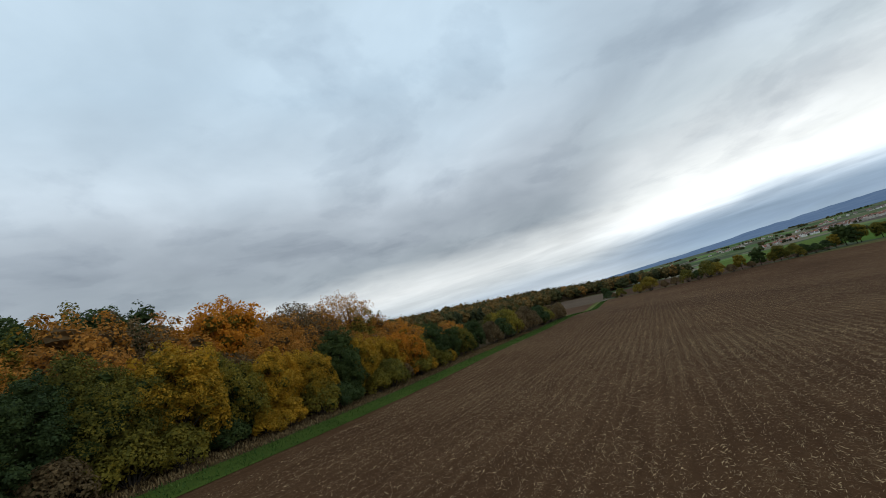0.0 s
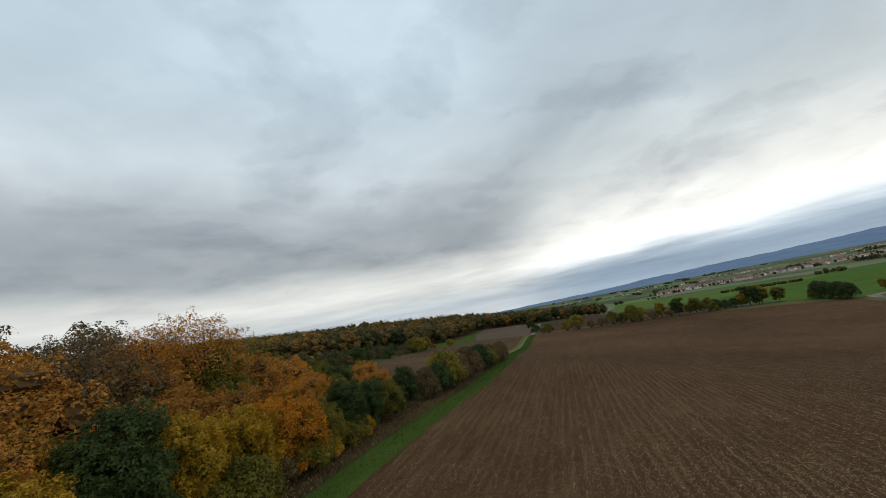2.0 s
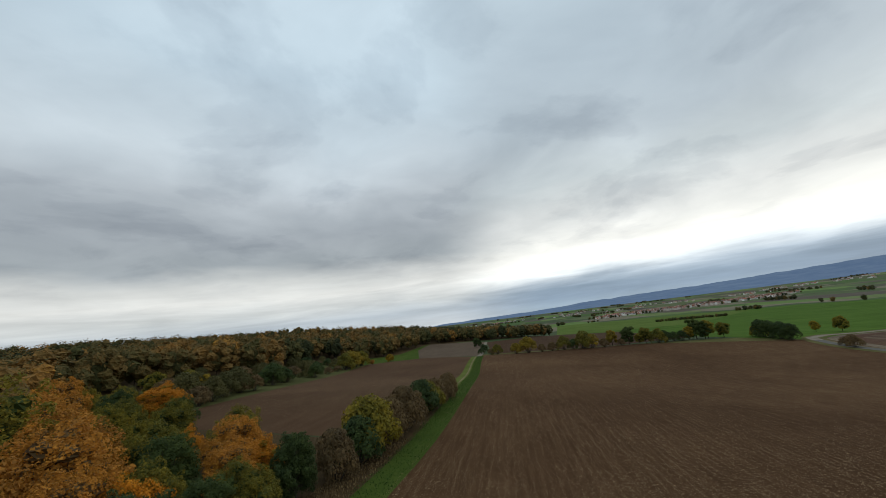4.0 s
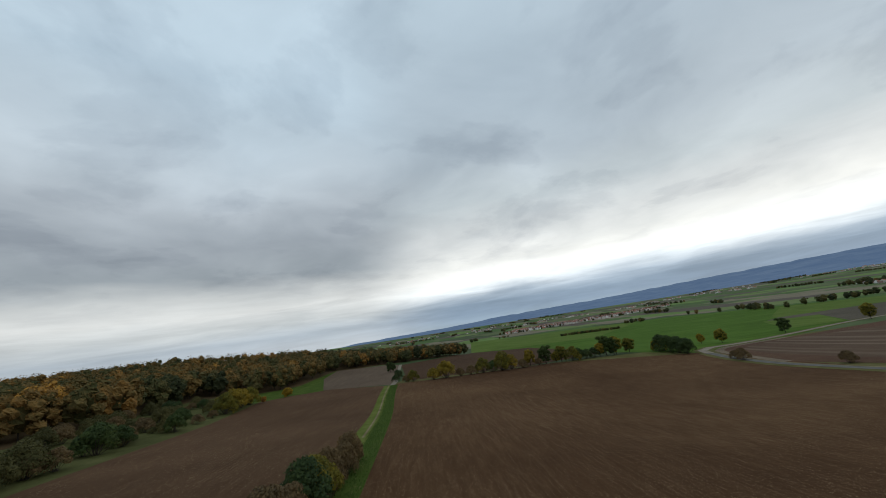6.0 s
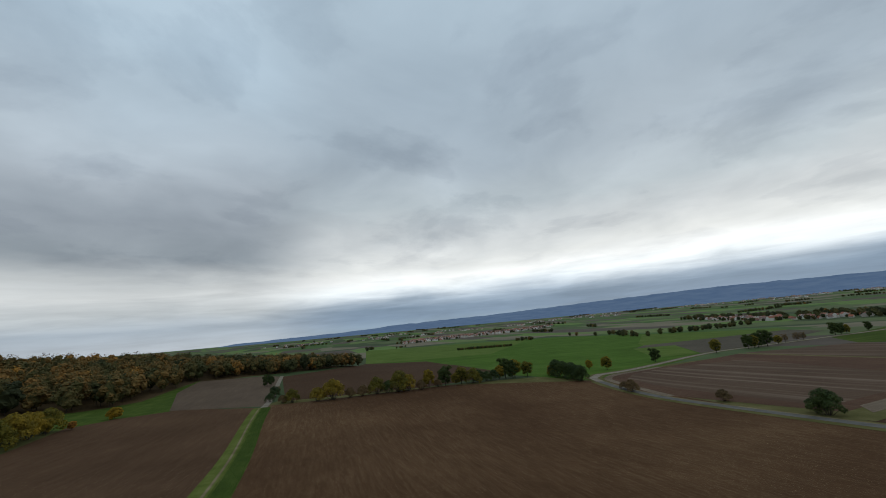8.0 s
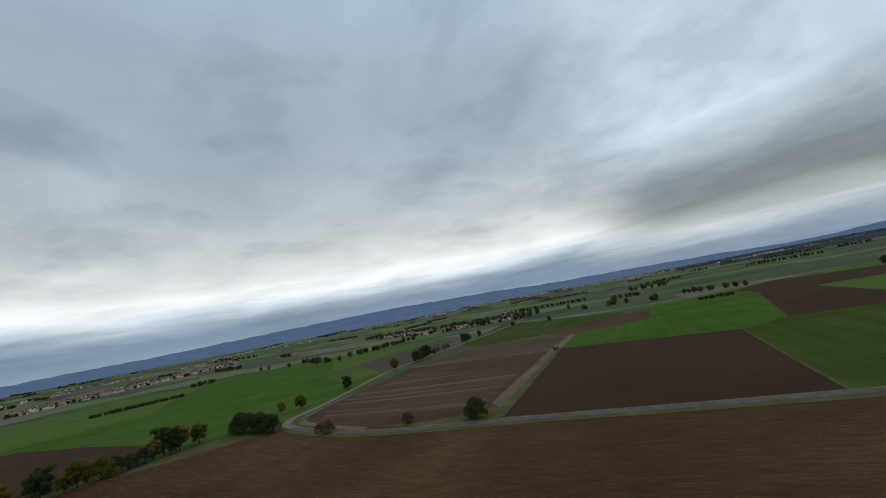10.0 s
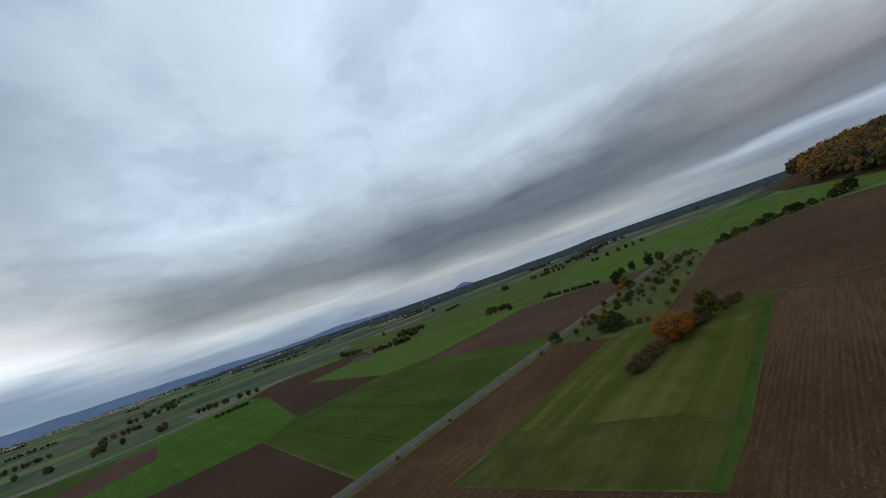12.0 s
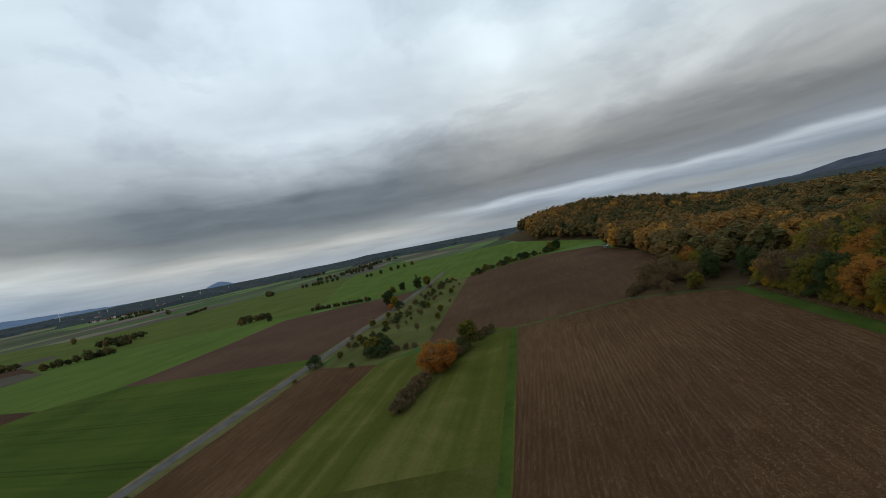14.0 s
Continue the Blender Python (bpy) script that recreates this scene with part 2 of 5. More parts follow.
MEADOW_DARK = green("unmown_meadow", ALONG, (.042, .044, .0110), (.060, .062, .0140), (.102, .094, .0290), row=0.5, patch=0.09, streaks=0.4)
GRASS = green("grass_strip", ALONG, (0.0290, 0.0460, 0.0095), (0.0470, 0.0720, 0.0130), (0.0800, 0.1030, 0.0220), row=0.6, patch=0.2, streaks=0.3)
DRYGRASS = green("dry_verge", ALONG, (.085, .066, .032), (.145, .115, .062), (.23, .19, .11), row=0.5, patch=0.25, streaks=0.3)
VERGE = green("olive_verge", ALONG, (.062, .060, .021), (.095, .086, .032), (.150, .130, .058), row=0.5, patch=0.15, streaks=0.3)
ORCHARD = green("orchard_grass", 10, (.052, .056, .017), (.084, .088, .027), (.138, .130, .048), row=0.5, patch=0.06, streaks=0.2)
LANE = green("trodden_grass", ALONG, (.050, .068, .014), (.085, .105, .022), (.130, .140, .040), row=1.2, patch=0.25, streaks=0.4)
SCRUB = green("scrub_grass", 10, (.042, .043, .016), (.066, .068, .024), (.112, .104, .044), row=0.5, patch=0.08, streaks=0.2)
LITTER = soil("leaf_litter", 0, (.035, .024, .014), (.085, .055, .025), straw=0.2, pale=(.22, .12, .03))


def asphalt_mat():
    m, nt, p = material("asphalt", 0.95, 0.08)
    v = place_vec(nt)
    n = calc(nt, "ADD", calc(nt, "MULTIPLY", noise_tex(nt, v, 0.35, 4), 0.6), calc(nt, "MULTIPLY", noise_tex(nt, v, 9, 3, 0.7), 0.4))
    nt.links.new(ramp(nt, [(0.36, (.072, .067, .059)), (0.64, (.125, .117, .103))], n), p.inputs["Base Color"])
    bump(nt, p, noise_tex(nt, v, 40, 2), 0.3, 0.01)
    return m


def gravel_mat():
    m, nt, p = material("gravel", 0.95, 0.2)
    v = place_vec(nt)
    n = calc(nt, "ADD", calc(nt, "MULTIPLY", noise_tex(nt, v, 0.5, 4), 0.6), calc(nt, "MULTIPLY", noise_tex(nt, v, 12, 3, 0.7), 0.4))
    nt.links.new(ramp(nt, [(0.36, (.105, .085, .062)), (0.64, (.235, .195, .145))], n), p.inputs["Base Color"])
    bump(nt, p, noise_tex(nt, v, 14, 3), 0.5, 0.04)
    return m


ASPHALT, GRAVEL = asphalt_mat(), gravel_mat()


def plain_mat():
    """Distant farmland: a patchwork of long fields, crop green and bare earth."""
    m, nt, p = material("farmland", 0.95, 0.1)
    v = place_vec(nt, 28, (1.0, 0.42, 1.0))
    vor = nt.nodes.new("ShaderNodeTexVoronoi")
    vor.distance = "CHEBYCHEV"
    vor.inputs["Scale"].default_value = 1 / 105
    vor.inputs["Randomness"].default_value = 0.85
    nt.links.new(v, vor.inputs["Vector"])
    sep = nt.nodes.new("ShaderNodeSeparateColor")
    nt.links.new(vor.outputs["Color"], sep.inputs[0])
    col = ramp(nt, [(0.0, (.050, .100, .018)), (0.15, (.105, .175, .035)), (0.27, (.044, .066, .022)), (0.40, (.085, .066, .050)), (0.58, (.085, .110, .038)),
                    (0.72, (.165, .140, .090)), (0.82, (.066, .095, .032)), (0.92, (.120, .165, .045))], sep.outputs[0], "CONSTANT")
    n = noise_tex(nt, place_vec(nt), 0.02, 5, 0.65)
    nt.links.new(mixc(nt, 0.5, col, ramp(nt, [(0.3, grey(0.35)), (0.7, grey(1.0))], n), "MULTIPLY"), p.inputs["Base Color"])
    return m


FARMLAND = plain_mat()


def leaf_mat(name, stops, spread=0.25, through_light=0.3):
    """Leaves: each one takes its own colour from the stops; each tree shifts a little."""
    m, nt, p = material(name, 0.75, 0.15)
    geo = nt.nodes.new("ShaderNodeNewGeometry")
    info = nt.nodes.new("ShaderNodeObjectInfo")
    patch = noise_tex(nt, place_vec(nt), 0.45, 2, 0.5)
    f = calc(nt, "ADD", calc(nt, "MULTIPLY", geo.outputs["Random Per Island"], 0.40), calc(nt, "MULTIPLY", info.outputs["Random"], spread))
    f = calc(nt, "ADD", f, calc(nt, "MULTIPLY", ramp(nt, [(0.3, grey(0)), (0.7, grey(1))], patch), 0.60 - spread), clamp=True)
    n = len(stops) - 1
    col = ramp(nt, [(i / n, c) for i, c in enumerate(stops)], f)
    nt.links.new(col, p.inputs["Base Color"])
    tr = nt.nodes.new("ShaderNodeBsdfTranslucent")
    nt.links.new(col, tr.inputs["Color"])
    mix = nt.nodes.new("ShaderNodeMixShader")
    mix.inputs[0].default_value = through_light
    nt.links.new(p.outputs[0], mix.inputs[1])
    nt.links.new(tr.outputs[0], mix.inputs[2])
    nt.links.new(mix.outputs[0], nt.nodes["Material Output"].inputs["Surface"])
    return m


LEAF = {
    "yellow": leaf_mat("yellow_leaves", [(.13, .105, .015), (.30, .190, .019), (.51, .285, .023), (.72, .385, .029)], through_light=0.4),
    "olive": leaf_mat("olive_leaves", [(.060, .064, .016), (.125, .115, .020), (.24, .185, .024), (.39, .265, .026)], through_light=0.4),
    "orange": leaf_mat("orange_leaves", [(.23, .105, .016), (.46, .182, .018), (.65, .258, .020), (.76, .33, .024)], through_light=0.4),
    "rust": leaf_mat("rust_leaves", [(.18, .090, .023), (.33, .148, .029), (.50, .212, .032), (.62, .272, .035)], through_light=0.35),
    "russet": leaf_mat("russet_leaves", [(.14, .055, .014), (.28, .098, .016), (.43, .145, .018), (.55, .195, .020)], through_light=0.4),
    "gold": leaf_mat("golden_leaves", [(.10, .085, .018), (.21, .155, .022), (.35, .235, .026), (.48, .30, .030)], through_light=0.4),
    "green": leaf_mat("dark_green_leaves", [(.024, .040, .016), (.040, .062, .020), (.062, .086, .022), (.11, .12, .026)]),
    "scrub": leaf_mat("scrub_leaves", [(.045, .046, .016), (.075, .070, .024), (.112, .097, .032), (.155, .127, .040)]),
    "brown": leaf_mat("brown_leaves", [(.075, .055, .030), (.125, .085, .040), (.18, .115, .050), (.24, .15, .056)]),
}


# Inner leaves, some still green; the darker colour paints in shade between the sprays.
INNER_SHADE = {"yellow": "olive", "orange": "olive", "rust": "brown", "olive": "green", "gold": "olive", "russet": "brown"}


def bark_mat():
    m, nt, p = material("bark", 0.95, 0.1)
    n = noise_tex(nt, place_vec(nt, 0, (1, 1, 0.25)), 6, 4, 0.7)
    nt.links.new(ramp(nt, [(0.3, (.025, .020, .015)), (0.7, (.085, .070, .055))], n), p.inputs["Base Color"])
    bump(nt, p, n, 0.6, 0.05)
    return m


BARK = bark_mat()


def wood_mat():
    """Far woods: every tree has its own autumn tint, stored with its leaves."""
    m, nt, p = material("far_leaves", 0.85, 0.1)
    at = nt.nodes.new("ShaderNodeAttribute")
    at.attribute_name = "tint"
    geo = nt.nodes.new("ShaderNodeNewGeometry")
    clumps = calc(nt, "MULTIPLY", calc(nt, "SUBTRACT", noise_tex(nt, place_vec(nt), 1.0, 4, 0.75), 0.54), 0.75)
    f = calc(nt, "ADD", at.outputs["Fac"], calc(nt, "MULTIPLY", calc(nt, "SUBTRACT", geo.outputs["Random Per Island"], 0.5), 0.12))
    f = calc(nt, "ADD", f, clumps, clamp=True)
    bump(nt, p, noise_tex(nt, place_vec(nt), 1.6, 4, 0.7), 1.0, 0.6)
    col = ramp(nt, [(0.0, (.034, .040, .018)), (0.22, (.066, .066, .023)), (0.42, (.115, .084, .029)), (0.60, (.190, .108, .033)), (0.78, (.29, .140, .034)),
                    (0.90, (.39, .200, .035)), (1.0, (.48, .235, .033))], f)
    nt.links.new(col, p.inputs["Base Color"])
    return m


WOOD = wood_mat()

from mathutils import geometry


# ---- the lie of the land ----
def smooth(a, b, x):
    u = np.clip((x - a) / (b - a), 0, 1)
    return u * u * (3 - 2 * u)


def land(x, y):
    """Height of the ground: a slope that falls to the plain in the east, a wooded hill in the south-west."""
    x, y = np.asarray(x, float), np.asarray(y, float)
    xs = np.where(x > 0, x, -40 * np.tanh(-x / 40))
    z = 3 - 13 * (1 - np.exp(-xs / 120))
    z = z - 2.4 * np.tanh(y / 120) * smooth(0, 100, x)
    z = z - 0.016 * np.maximum(0, np.minimum(x, 800) - 200)
    r = np.hypot(x, y) + 1e-6
    z = z + 40 * smooth(1200, 4600, r) * (1 - smooth(0.82, 0.93, -(0.85 * x + 0.53 * y) / r))
    z = z + 4 * smooth(100, 210, y) * smooth(30, 90, x) * (1 - smooth(190, 300, x))
    z = z + 11 * np.exp(-(((x + 150) / 110) ** 2 + ((y - 330) / 130) ** 2))
    z = z + 16 * np.exp(-(((x - 40) / 130) ** 2 + ((y - 480) / 110) ** 2))
    z = z + 2.5 * np.exp(-((x - 32) / 55) ** 2 - ((y - 122) / 48) ** 2) - np.exp(-((x + 4) / 20) ** 2 - ((y - 38) / 30) ** 2)
    return z + 28 * np.exp(-(((x + 206) / 100) ** 2 + ((y + 334) / 130) ** 2))


def ground_z(x, y):
    return float(land(x, y))


def axis(lo, hi, step, end, grow=1.16):
    a = list(np.arange(lo, hi + 0.1, step))
    s = step
    while a[-1] < end:
        s = min(s * grow, 260)
        a.append(a[-1] + s)
    s = step
    while a[0] > -end:
        s = min(s * grow, 260)
        a.insert(0, a[0] - s)
    return np.array(a)


GX, GY = axis(-132, 300, 6.0, 4700), axis(-264, 330, 6.0, 4700)
GZ = land(GX[:, None], GY[None, :])


def mesh_object(name, verts, faces, mat, parent=None, label="", category="", group="", kind="", smooth_faces=False):
    me = bpy.data.meshes.new(name)
    me.from_pydata([tuple(v) for v in verts], [], [tuple(f) for f in faces])
    me.materials.append(mat)
    if smooth_faces:
        me.polygons.foreach_set("use_smooth", [True] * len(me.polygons))
    ob = new(name, me)
    if parent is not None:
        ob.parent = parent
    return tagged(ob, label, category, group, kind)


def ground_sheet():
    nx, ny = len(GX), len(GY)
    verts = [(GX[i], GY[j], GZ[i, j]) for i in range(nx) for j in range(ny)]
    faces = []
    for i in range(nx - 1):
        for j in range(ny - 1):
            a, b, c, d = i * ny + j, (i + 1) * ny + j, (i + 1) * ny + j + 1, i * ny + j + 1
            faces += [(a, b, c), (a, c, d)]
    return mesh_object("ground", verts, faces, FARMLAND, label="wide farmland of green crops and bare fields", category="ground", kind="structure", smooth_faces=True)


def clip(poly, ax, ay, bx, by):
    """The part of a polygon (points x, y, z) to the left of the line from a to b."""
    out = []
    for k in range(len(poly)):
        p, q = poly[k], poly[(k + 1) % len(poly)]
        sp = (bx - ax) * (p[1] - ay) - (by - ay) * (p[0] - ax)
        sq = (bx - ax) * (q[1] - ay) - (by - ay) * (q[0] - ax)
        if sp >= 0:
            out.append(p)
        if (sp >= 0) != (sq >= 0):
            f = sp / (sp - sq)
            out.append(tuple(p[i] + f * (q[i] - p[i]) for i in range(3)))
    return out


def convex(poly):
    """The outline itself, or its triangles where it has a hollow corner."""
    n = len(poly)
    turns = []
    for k in range(n):
        (ax, ay), (bx, by), (cx, cy) = poly[k - 1], poly[k], poly[(k + 1) % n]
        turns.append((bx - ax) * (cy - by) - (by - ay) * (cx - bx))
    if min(turns) >= 0 or max(turns) <= 0:
        return [poly]
    flat = [Vector((p[0], p[1], 0)) for p in poly]
    return [[poly[i] for i in tri] for tri in geometry.tessellate_polygon([flat])]


def drape(polys, lift):
    """Outlines laid on the ground sheet, lifted by some centimetres."""
    verts, faces, index = [], [], {}
    for poly in [p for q in polys for p in convex(q)]:
        area = sum(poly[k - 1][0] * poly[k][1] - poly[k][0] * poly[k - 1][1] for k in range(len(poly)))
        if area < 0:
            poly = poly[::-1]
        xs, ys = [p[0] for p in poly], [p[1] for p in poly]
        i0, i1 = max(0, np.searchsorted(GX, min(xs)) - 1), min(len(GX) - 1, np.searchsorted(GX, max(xs)))
        j0, j1 = max(0, np.searchsorted(GY, min(ys)) - 1), min(len(GY) - 1, np.searchsorted(GY, max(ys)))
        for i in range(i0, i1):
            for j in range(j0, j1):
                a, b = (GX[i], GY[j], GZ[i, j]), (GX[i + 1], GY[j], GZ[i + 1, j])
                c, d = (GX[i + 1], GY[j + 1], GZ[i + 1, j + 1]), (GX[i], GY[j + 1], GZ[i, j + 1])
                for tri in ((a, b, c), (a, c, d)):
                    piece = list(tri)
                    for k in range(len(poly)):
                        p, q = poly[k - 1], poly[k]
                        piece = clip(piece, p[0], p[1], q[0], q[1])
                        if len(piece) < 3:
                            break
                    if len(piece) < 3:
                        continue
                    face = []
                    for p in piece:
                        key = (round(float(p[0]), 3), round(float(p[1]), 3))
                        if key not in index:
                            index[key] = len(verts)
                            verts.append((p[0], p[1], p[2] + lift))
                        if index[key] not in face:
                            face.append(index[key])
                    if len(face) > 2:
                        faces.append(face)
    return verts, faces


def field(name, polys, lift, mat, label, category="field"):
    verts, faces = drape(polys, lift)
    return mesh_object(name, verts, faces, mat, label=label, category=category, kind="structure", smooth_faces=True)


def ribbon(line, w0, w1):
    """Quads along a line, from w0 to w1 metres to its right."""
    pts = [Vector(p) for p in line]
    left, right = [], []
    for i, p in enumerate(pts):
        t = (pts[min(i + 1, len(pts) - 1)] - pts[max(i - 1, 0)]).normalized()
        n = Vector((t.y, -t.x))
        left.append(p + n * w0)
        right.append(p + n * w1)
    return [[tuple(left[i]), tuple(right[i]), tuple(right[i + 1]), tuple(left[i + 1])] for i in range(len(pts) - 1)]


def curve_line(pts, step=4.0):
    """A smooth line through points (Catmull-Rom)."""
    p = [Vector(pts[0]) * 2 - Vector(pts[1])] + [Vector(q) for q in pts] + [Vector(pts[-1]) * 2 - Vector(pts[-2])]
    out = []
    for i in range(1, len(p) - 2):
        n = max(1, int((p[i + 1] - p[i]).length / step))
        for k in range(n):
            u = k / n
            out.append(0.5 * (2 * p[i] + (p[i + 1] - p[i - 1]) * u + (2 * p[i - 1] - 5 * p[i] + 4 * p[i + 1] - p[i + 2]) * u * u
                              + (3 * p[i] - p[i - 1] - 3 * p[i + 1] + p[i + 2]) * u ** 3))
    return [tuple(v) for v in out] + [tuple(pts[-1])]


ground_sheet()

# The grass strip that runs along the west side of the big field (its east edge).
EDGE = [(-34.5, -23), (-25, 0), (-17, 20), (-8.8, 40), (1.6, 60), (18, 85), (34.6, 115), (52.2, 150), (71, 190), (86.5, 221)]
EDGE_LINE = curve_line(EDGE, 6.0)
ROAD = [(-20, -260), (8, -206), (52, -122), (77, -73.5), (99, -34), (114.5, -6), (130, 22), (144, 47), (155, 70), (171, 102), (186, 124), (199, 138)]
ROAD_LINE = curve_line(ROAD, 6.0)
TRACK = [(199, 138), (208, 145), (222, 147.5), (240, 143), (300, 133), (358, 119), (400, 98), (468, 58), (544, 12), (692, -62), (860, -120)]
TRACK_LINE = curve_line(TRACK, 8.0)

field("field_margins", [[(60, -75), (230, -170), (460, -145), (350, 95), (245, 150), (205, 165), (95, 235), (88, 228), (60, 160), (130, 20)]], 0.008, VERGE, "olive grass margins between the fields", "verge")
field("field_stubble", [
    [(-36.5, -22), (-21, -39), (9.5, -52), (38, 6), (-18, 22)],
    [(38, 6), (45, 18), (0, 61.2), (-10.8, 41), (-18, 22)],
    [(45, 18), (87, 3), (131, 22), (0, 61.2)],
    [(131, 22), (155, 70), (203, 139), (158, 193), (86, 226), (50, 150), (32.4, 115), (15.8, 85), (0, 61.2)],
    [(51, -62), (68, -76), (77, -73.5), (131, 22), (87, 3)],
], 0.03, SOIL_STUBBLE, "large brown ploughed field strewn with pale straw")
field("meadow", [[(9.5, -52), (15, -62), (51, -62), (87, 3), (45, 18), (38, 6)]], 0.05, MEADOW, "rough mown meadow with pale mowing stripes", "meadow")
field("meadow_unmown", [[(37, 0.5), (54, -5.5), (75, -12), (86.5, 3), (45, 17.5), (38.5, 6)]], 0.062, MEADOW_DARK, "darker unmown part of the rough meadow", "meadow")
field("field_smooth", [[(35, -66), (9.5, -52), (-17, -184)], [(-17, -184), (-74, -186), (-100, -162), (-85, -108), (-59, -64), (-27, -47), (-19.5, -41), (9.5, -52)]], 0.03, SOIL_SMOOTH, "smooth harrowed brown field below the wooded hill")
field("orchard_meadow", [[(35, -66), (51, -62), (68, -76), (50, -122), (8, -206), (-5, -215), (-17, -184)]], 0.04, ORCHARD, "rough orchard meadow with scrub along the road", "meadow")
field("field_south", [[(72, -92), (157, -139), (129, -184), (107, -231), (68, -224), (14, -203), (46, -136)]], 0.03, SOIL_RED, "reddish brown ploughed field beside the road")
field("crop_dark", [[(116, -9), (206, -62), (214, -92), (183, -134), (157, -139), (72, -92)]], 0.04, CROP_DARK, "dark green sown field beside the road")
field("field_east", [[(155, 60), (275, 0), (207, -62), (116, -8)]], 0.03, SOIL_DARK, "dark brown bare field beyond the road")
field("straw_strip", [[(165, 58), (174, 59.5), (281, 5), (274, 2)], [(281, 3), (338, -28), (334, -32), (275, 0)]], 0.06, SOIL_PALE, "narrow strip of pale unploughed stubble")
field("field_lined", [[(164, 63), (279, 6), (346, 101), (240, 140), (213, 142), (180, 112)]], 0.035, SOIL_RED, "dark reddish headland of the field at the bend")
field("lined_inner", [[(171, 66), (236, 32), (308, 96), (262, 128), (232, 134), (214, 131), (200, 117)]], 0.05, SOIL_LINED, "light brown field with a few pale drill lines")
field("field_divide", ribbon([(347, 101), (279, 6)], -0.8, 0.9), 0.08, DRYGRASS, "dry grass line between two brown fields", "verge")
field("strip_verge", ribbon([(155, 59.5), (275, 0.5)], -1.6, 1.0), 0.08, VERGE, "yellow-green verge beside the stubble strip", "verge")
field("field_beyond", [[(282, 5), (342, -27), (407, 40), (352, 99)]], 0.035, SOIL_LINED, "light brown stubble field along the farm track")
field("field_grey", [[(342, -27), (331, -90), (413, -140), (432, -118), (402, -58), (386, -20)]], 0.05, SOIL_RED, "narrow reddish brown field on the plain")
field("crop_plain_east", [[(386, -20), (402, -58), (432, -118), (451, -134), (713, -41), (469, 50), (407, 40)]], 0.03, CROP_DARK, "dull green crop on the plain")
field("crop_east", [[(276, -1), (337, -31), (345, -99), (208, -62)], [(345, -99), (451, -134), (439, -251), (367, -214), (214, -92), (208, -62)]], 0.04, CROP, "bright green winter crop beyond the bare field")
field("field_corner", [[(214, -92), (367, -214), (328, -228), (183, -134)], [(367, -214), (439, -251), (477, -330), (328, -228)], [(328, -228), (298, -300), (366, -379), (477, -330)]], 0.05, SOIL_DARK, "dark brown field between green crops")
field("field_north", [[(97, 232), (150, 200), (195, 190), (217, 210), (271, 285), (240, 392), (195, 362), (146, 345)], [(271, 285), (315, 370), (285, 440), (240, 392)]], 0.05, SOIL_DARK, "dark brown field behind the hedge row")
field("crop_north", [[(198, 186), (201, 143), (358, 118), (470, 108), (690, 130), (780, 450), (552, 814), (285, 440), (315, 370), (271, 285), (217, 210)]], 0.02, CROP, "broad green winter crop on the plain", "field")
field("crop_north_bright", [[(285, 440), (399, 345), (534, 403), (705, 478), (690, 600), (552, 814)]], 0.05, CROP_BRIGHT, "bright green crop towards the village")
field("crop_track", [[(358, 126), (330, 148), (420, 190), (450, 160)]], 0.06, CROP_BRIGHT, "bright green crop beside the farm track")
field("field_track", [[(358, 124), (394, 106), (575, 50), (640, 78), (460, 191), (420, 188), (450, 160)]], 0.05, SOIL_GREY, "dark brown bare field beyond the track")
field("crop_far", [[(460, 191), (640, 78), (690, 90), (700, 258), (491, 205)]], 0.05, CROP_BRIGHT, "bright green crop near the village")
field("field_west", [[(-16, 107), (12, 88), (-18, 123)], [(12, 88), (31.5, 120), (51, 161), (12, 196), (-6, 150), (-18, 123)], [(51, 161), (83, 223), (65, 258), (46, 263), (32, 255), (12, 196)]], 0.03, SOIL_SMOOTH, "brown harrowed field between the strip and the wood")
field("field_light", [[(62, 260), (86, 224), (146, 345), (143, 362), (98, 360), (77, 318)]], 0.03, SOIL_LIGHT, "light brown field with pale tracks in front of the wood")
field("grass_bay", [[(24, 252), (62, 250), (84, 318), (100, 364), (60, 306), (28, 296)]], 0.026, GRASS, "green grass bay between field and wood", "meadow")
field("crop_south", [[(-17, -186), (8, -210), (68, -226), (86, -245), (60, -700), (-40, -700), (-105, -272), (-120, -182), (-74, -186)]], 0.03, CROP_BRIGHT, "bright green crop on the slope below the hill")
field("crop_plain", [[(157, -141), (183, -136), (298, -300), (250, -315), (147, -267), (86, -245), (107, -231), (129, -184)]], 0.04, CROP_BRIGHT, "light green crop on the plain")
field("crop_olive", [[(86, -247), (147, -269), (250, -317), (300, -302), (472, -500), (661, -750), (429, -631), (227, -775), (62, -690)]], 0.03, CROP_OLIVE, "olive green grass on the plain")
field("crop_valley", [[(150, -130), (214, -88), (451, -130), (480, -330), (300, -310)], [(130, -116), (300, -310), (250, -320), (80, -247), (92, -226)], [(300, -310), (480, -330), (480, -505), (250, -320)]], 0.018, CROP_BRIGHT, "green crop in the valley beyond the road")
field("field_far_south", [[(284, -251), (275, -274), (318, -315), (340, -316)], [(359, -366), (351, -403), (378, -437), (410, -437)]], 0.07, SOIL_GREY, "narrow brown field on the plain")
field("wood_floor", [[(-40, -20), (-28, 2), (-17, 23), (-11, 42), (-60, 42), (-60, -40)], [(-11, 42), (-1, 60), (11, 88), (-16, 107), (-14, 126), (-10, 151), (-60, 150), (-60, 42)]], 0.02, LITTER, "fallen leaves on the woodland floor", "ground")
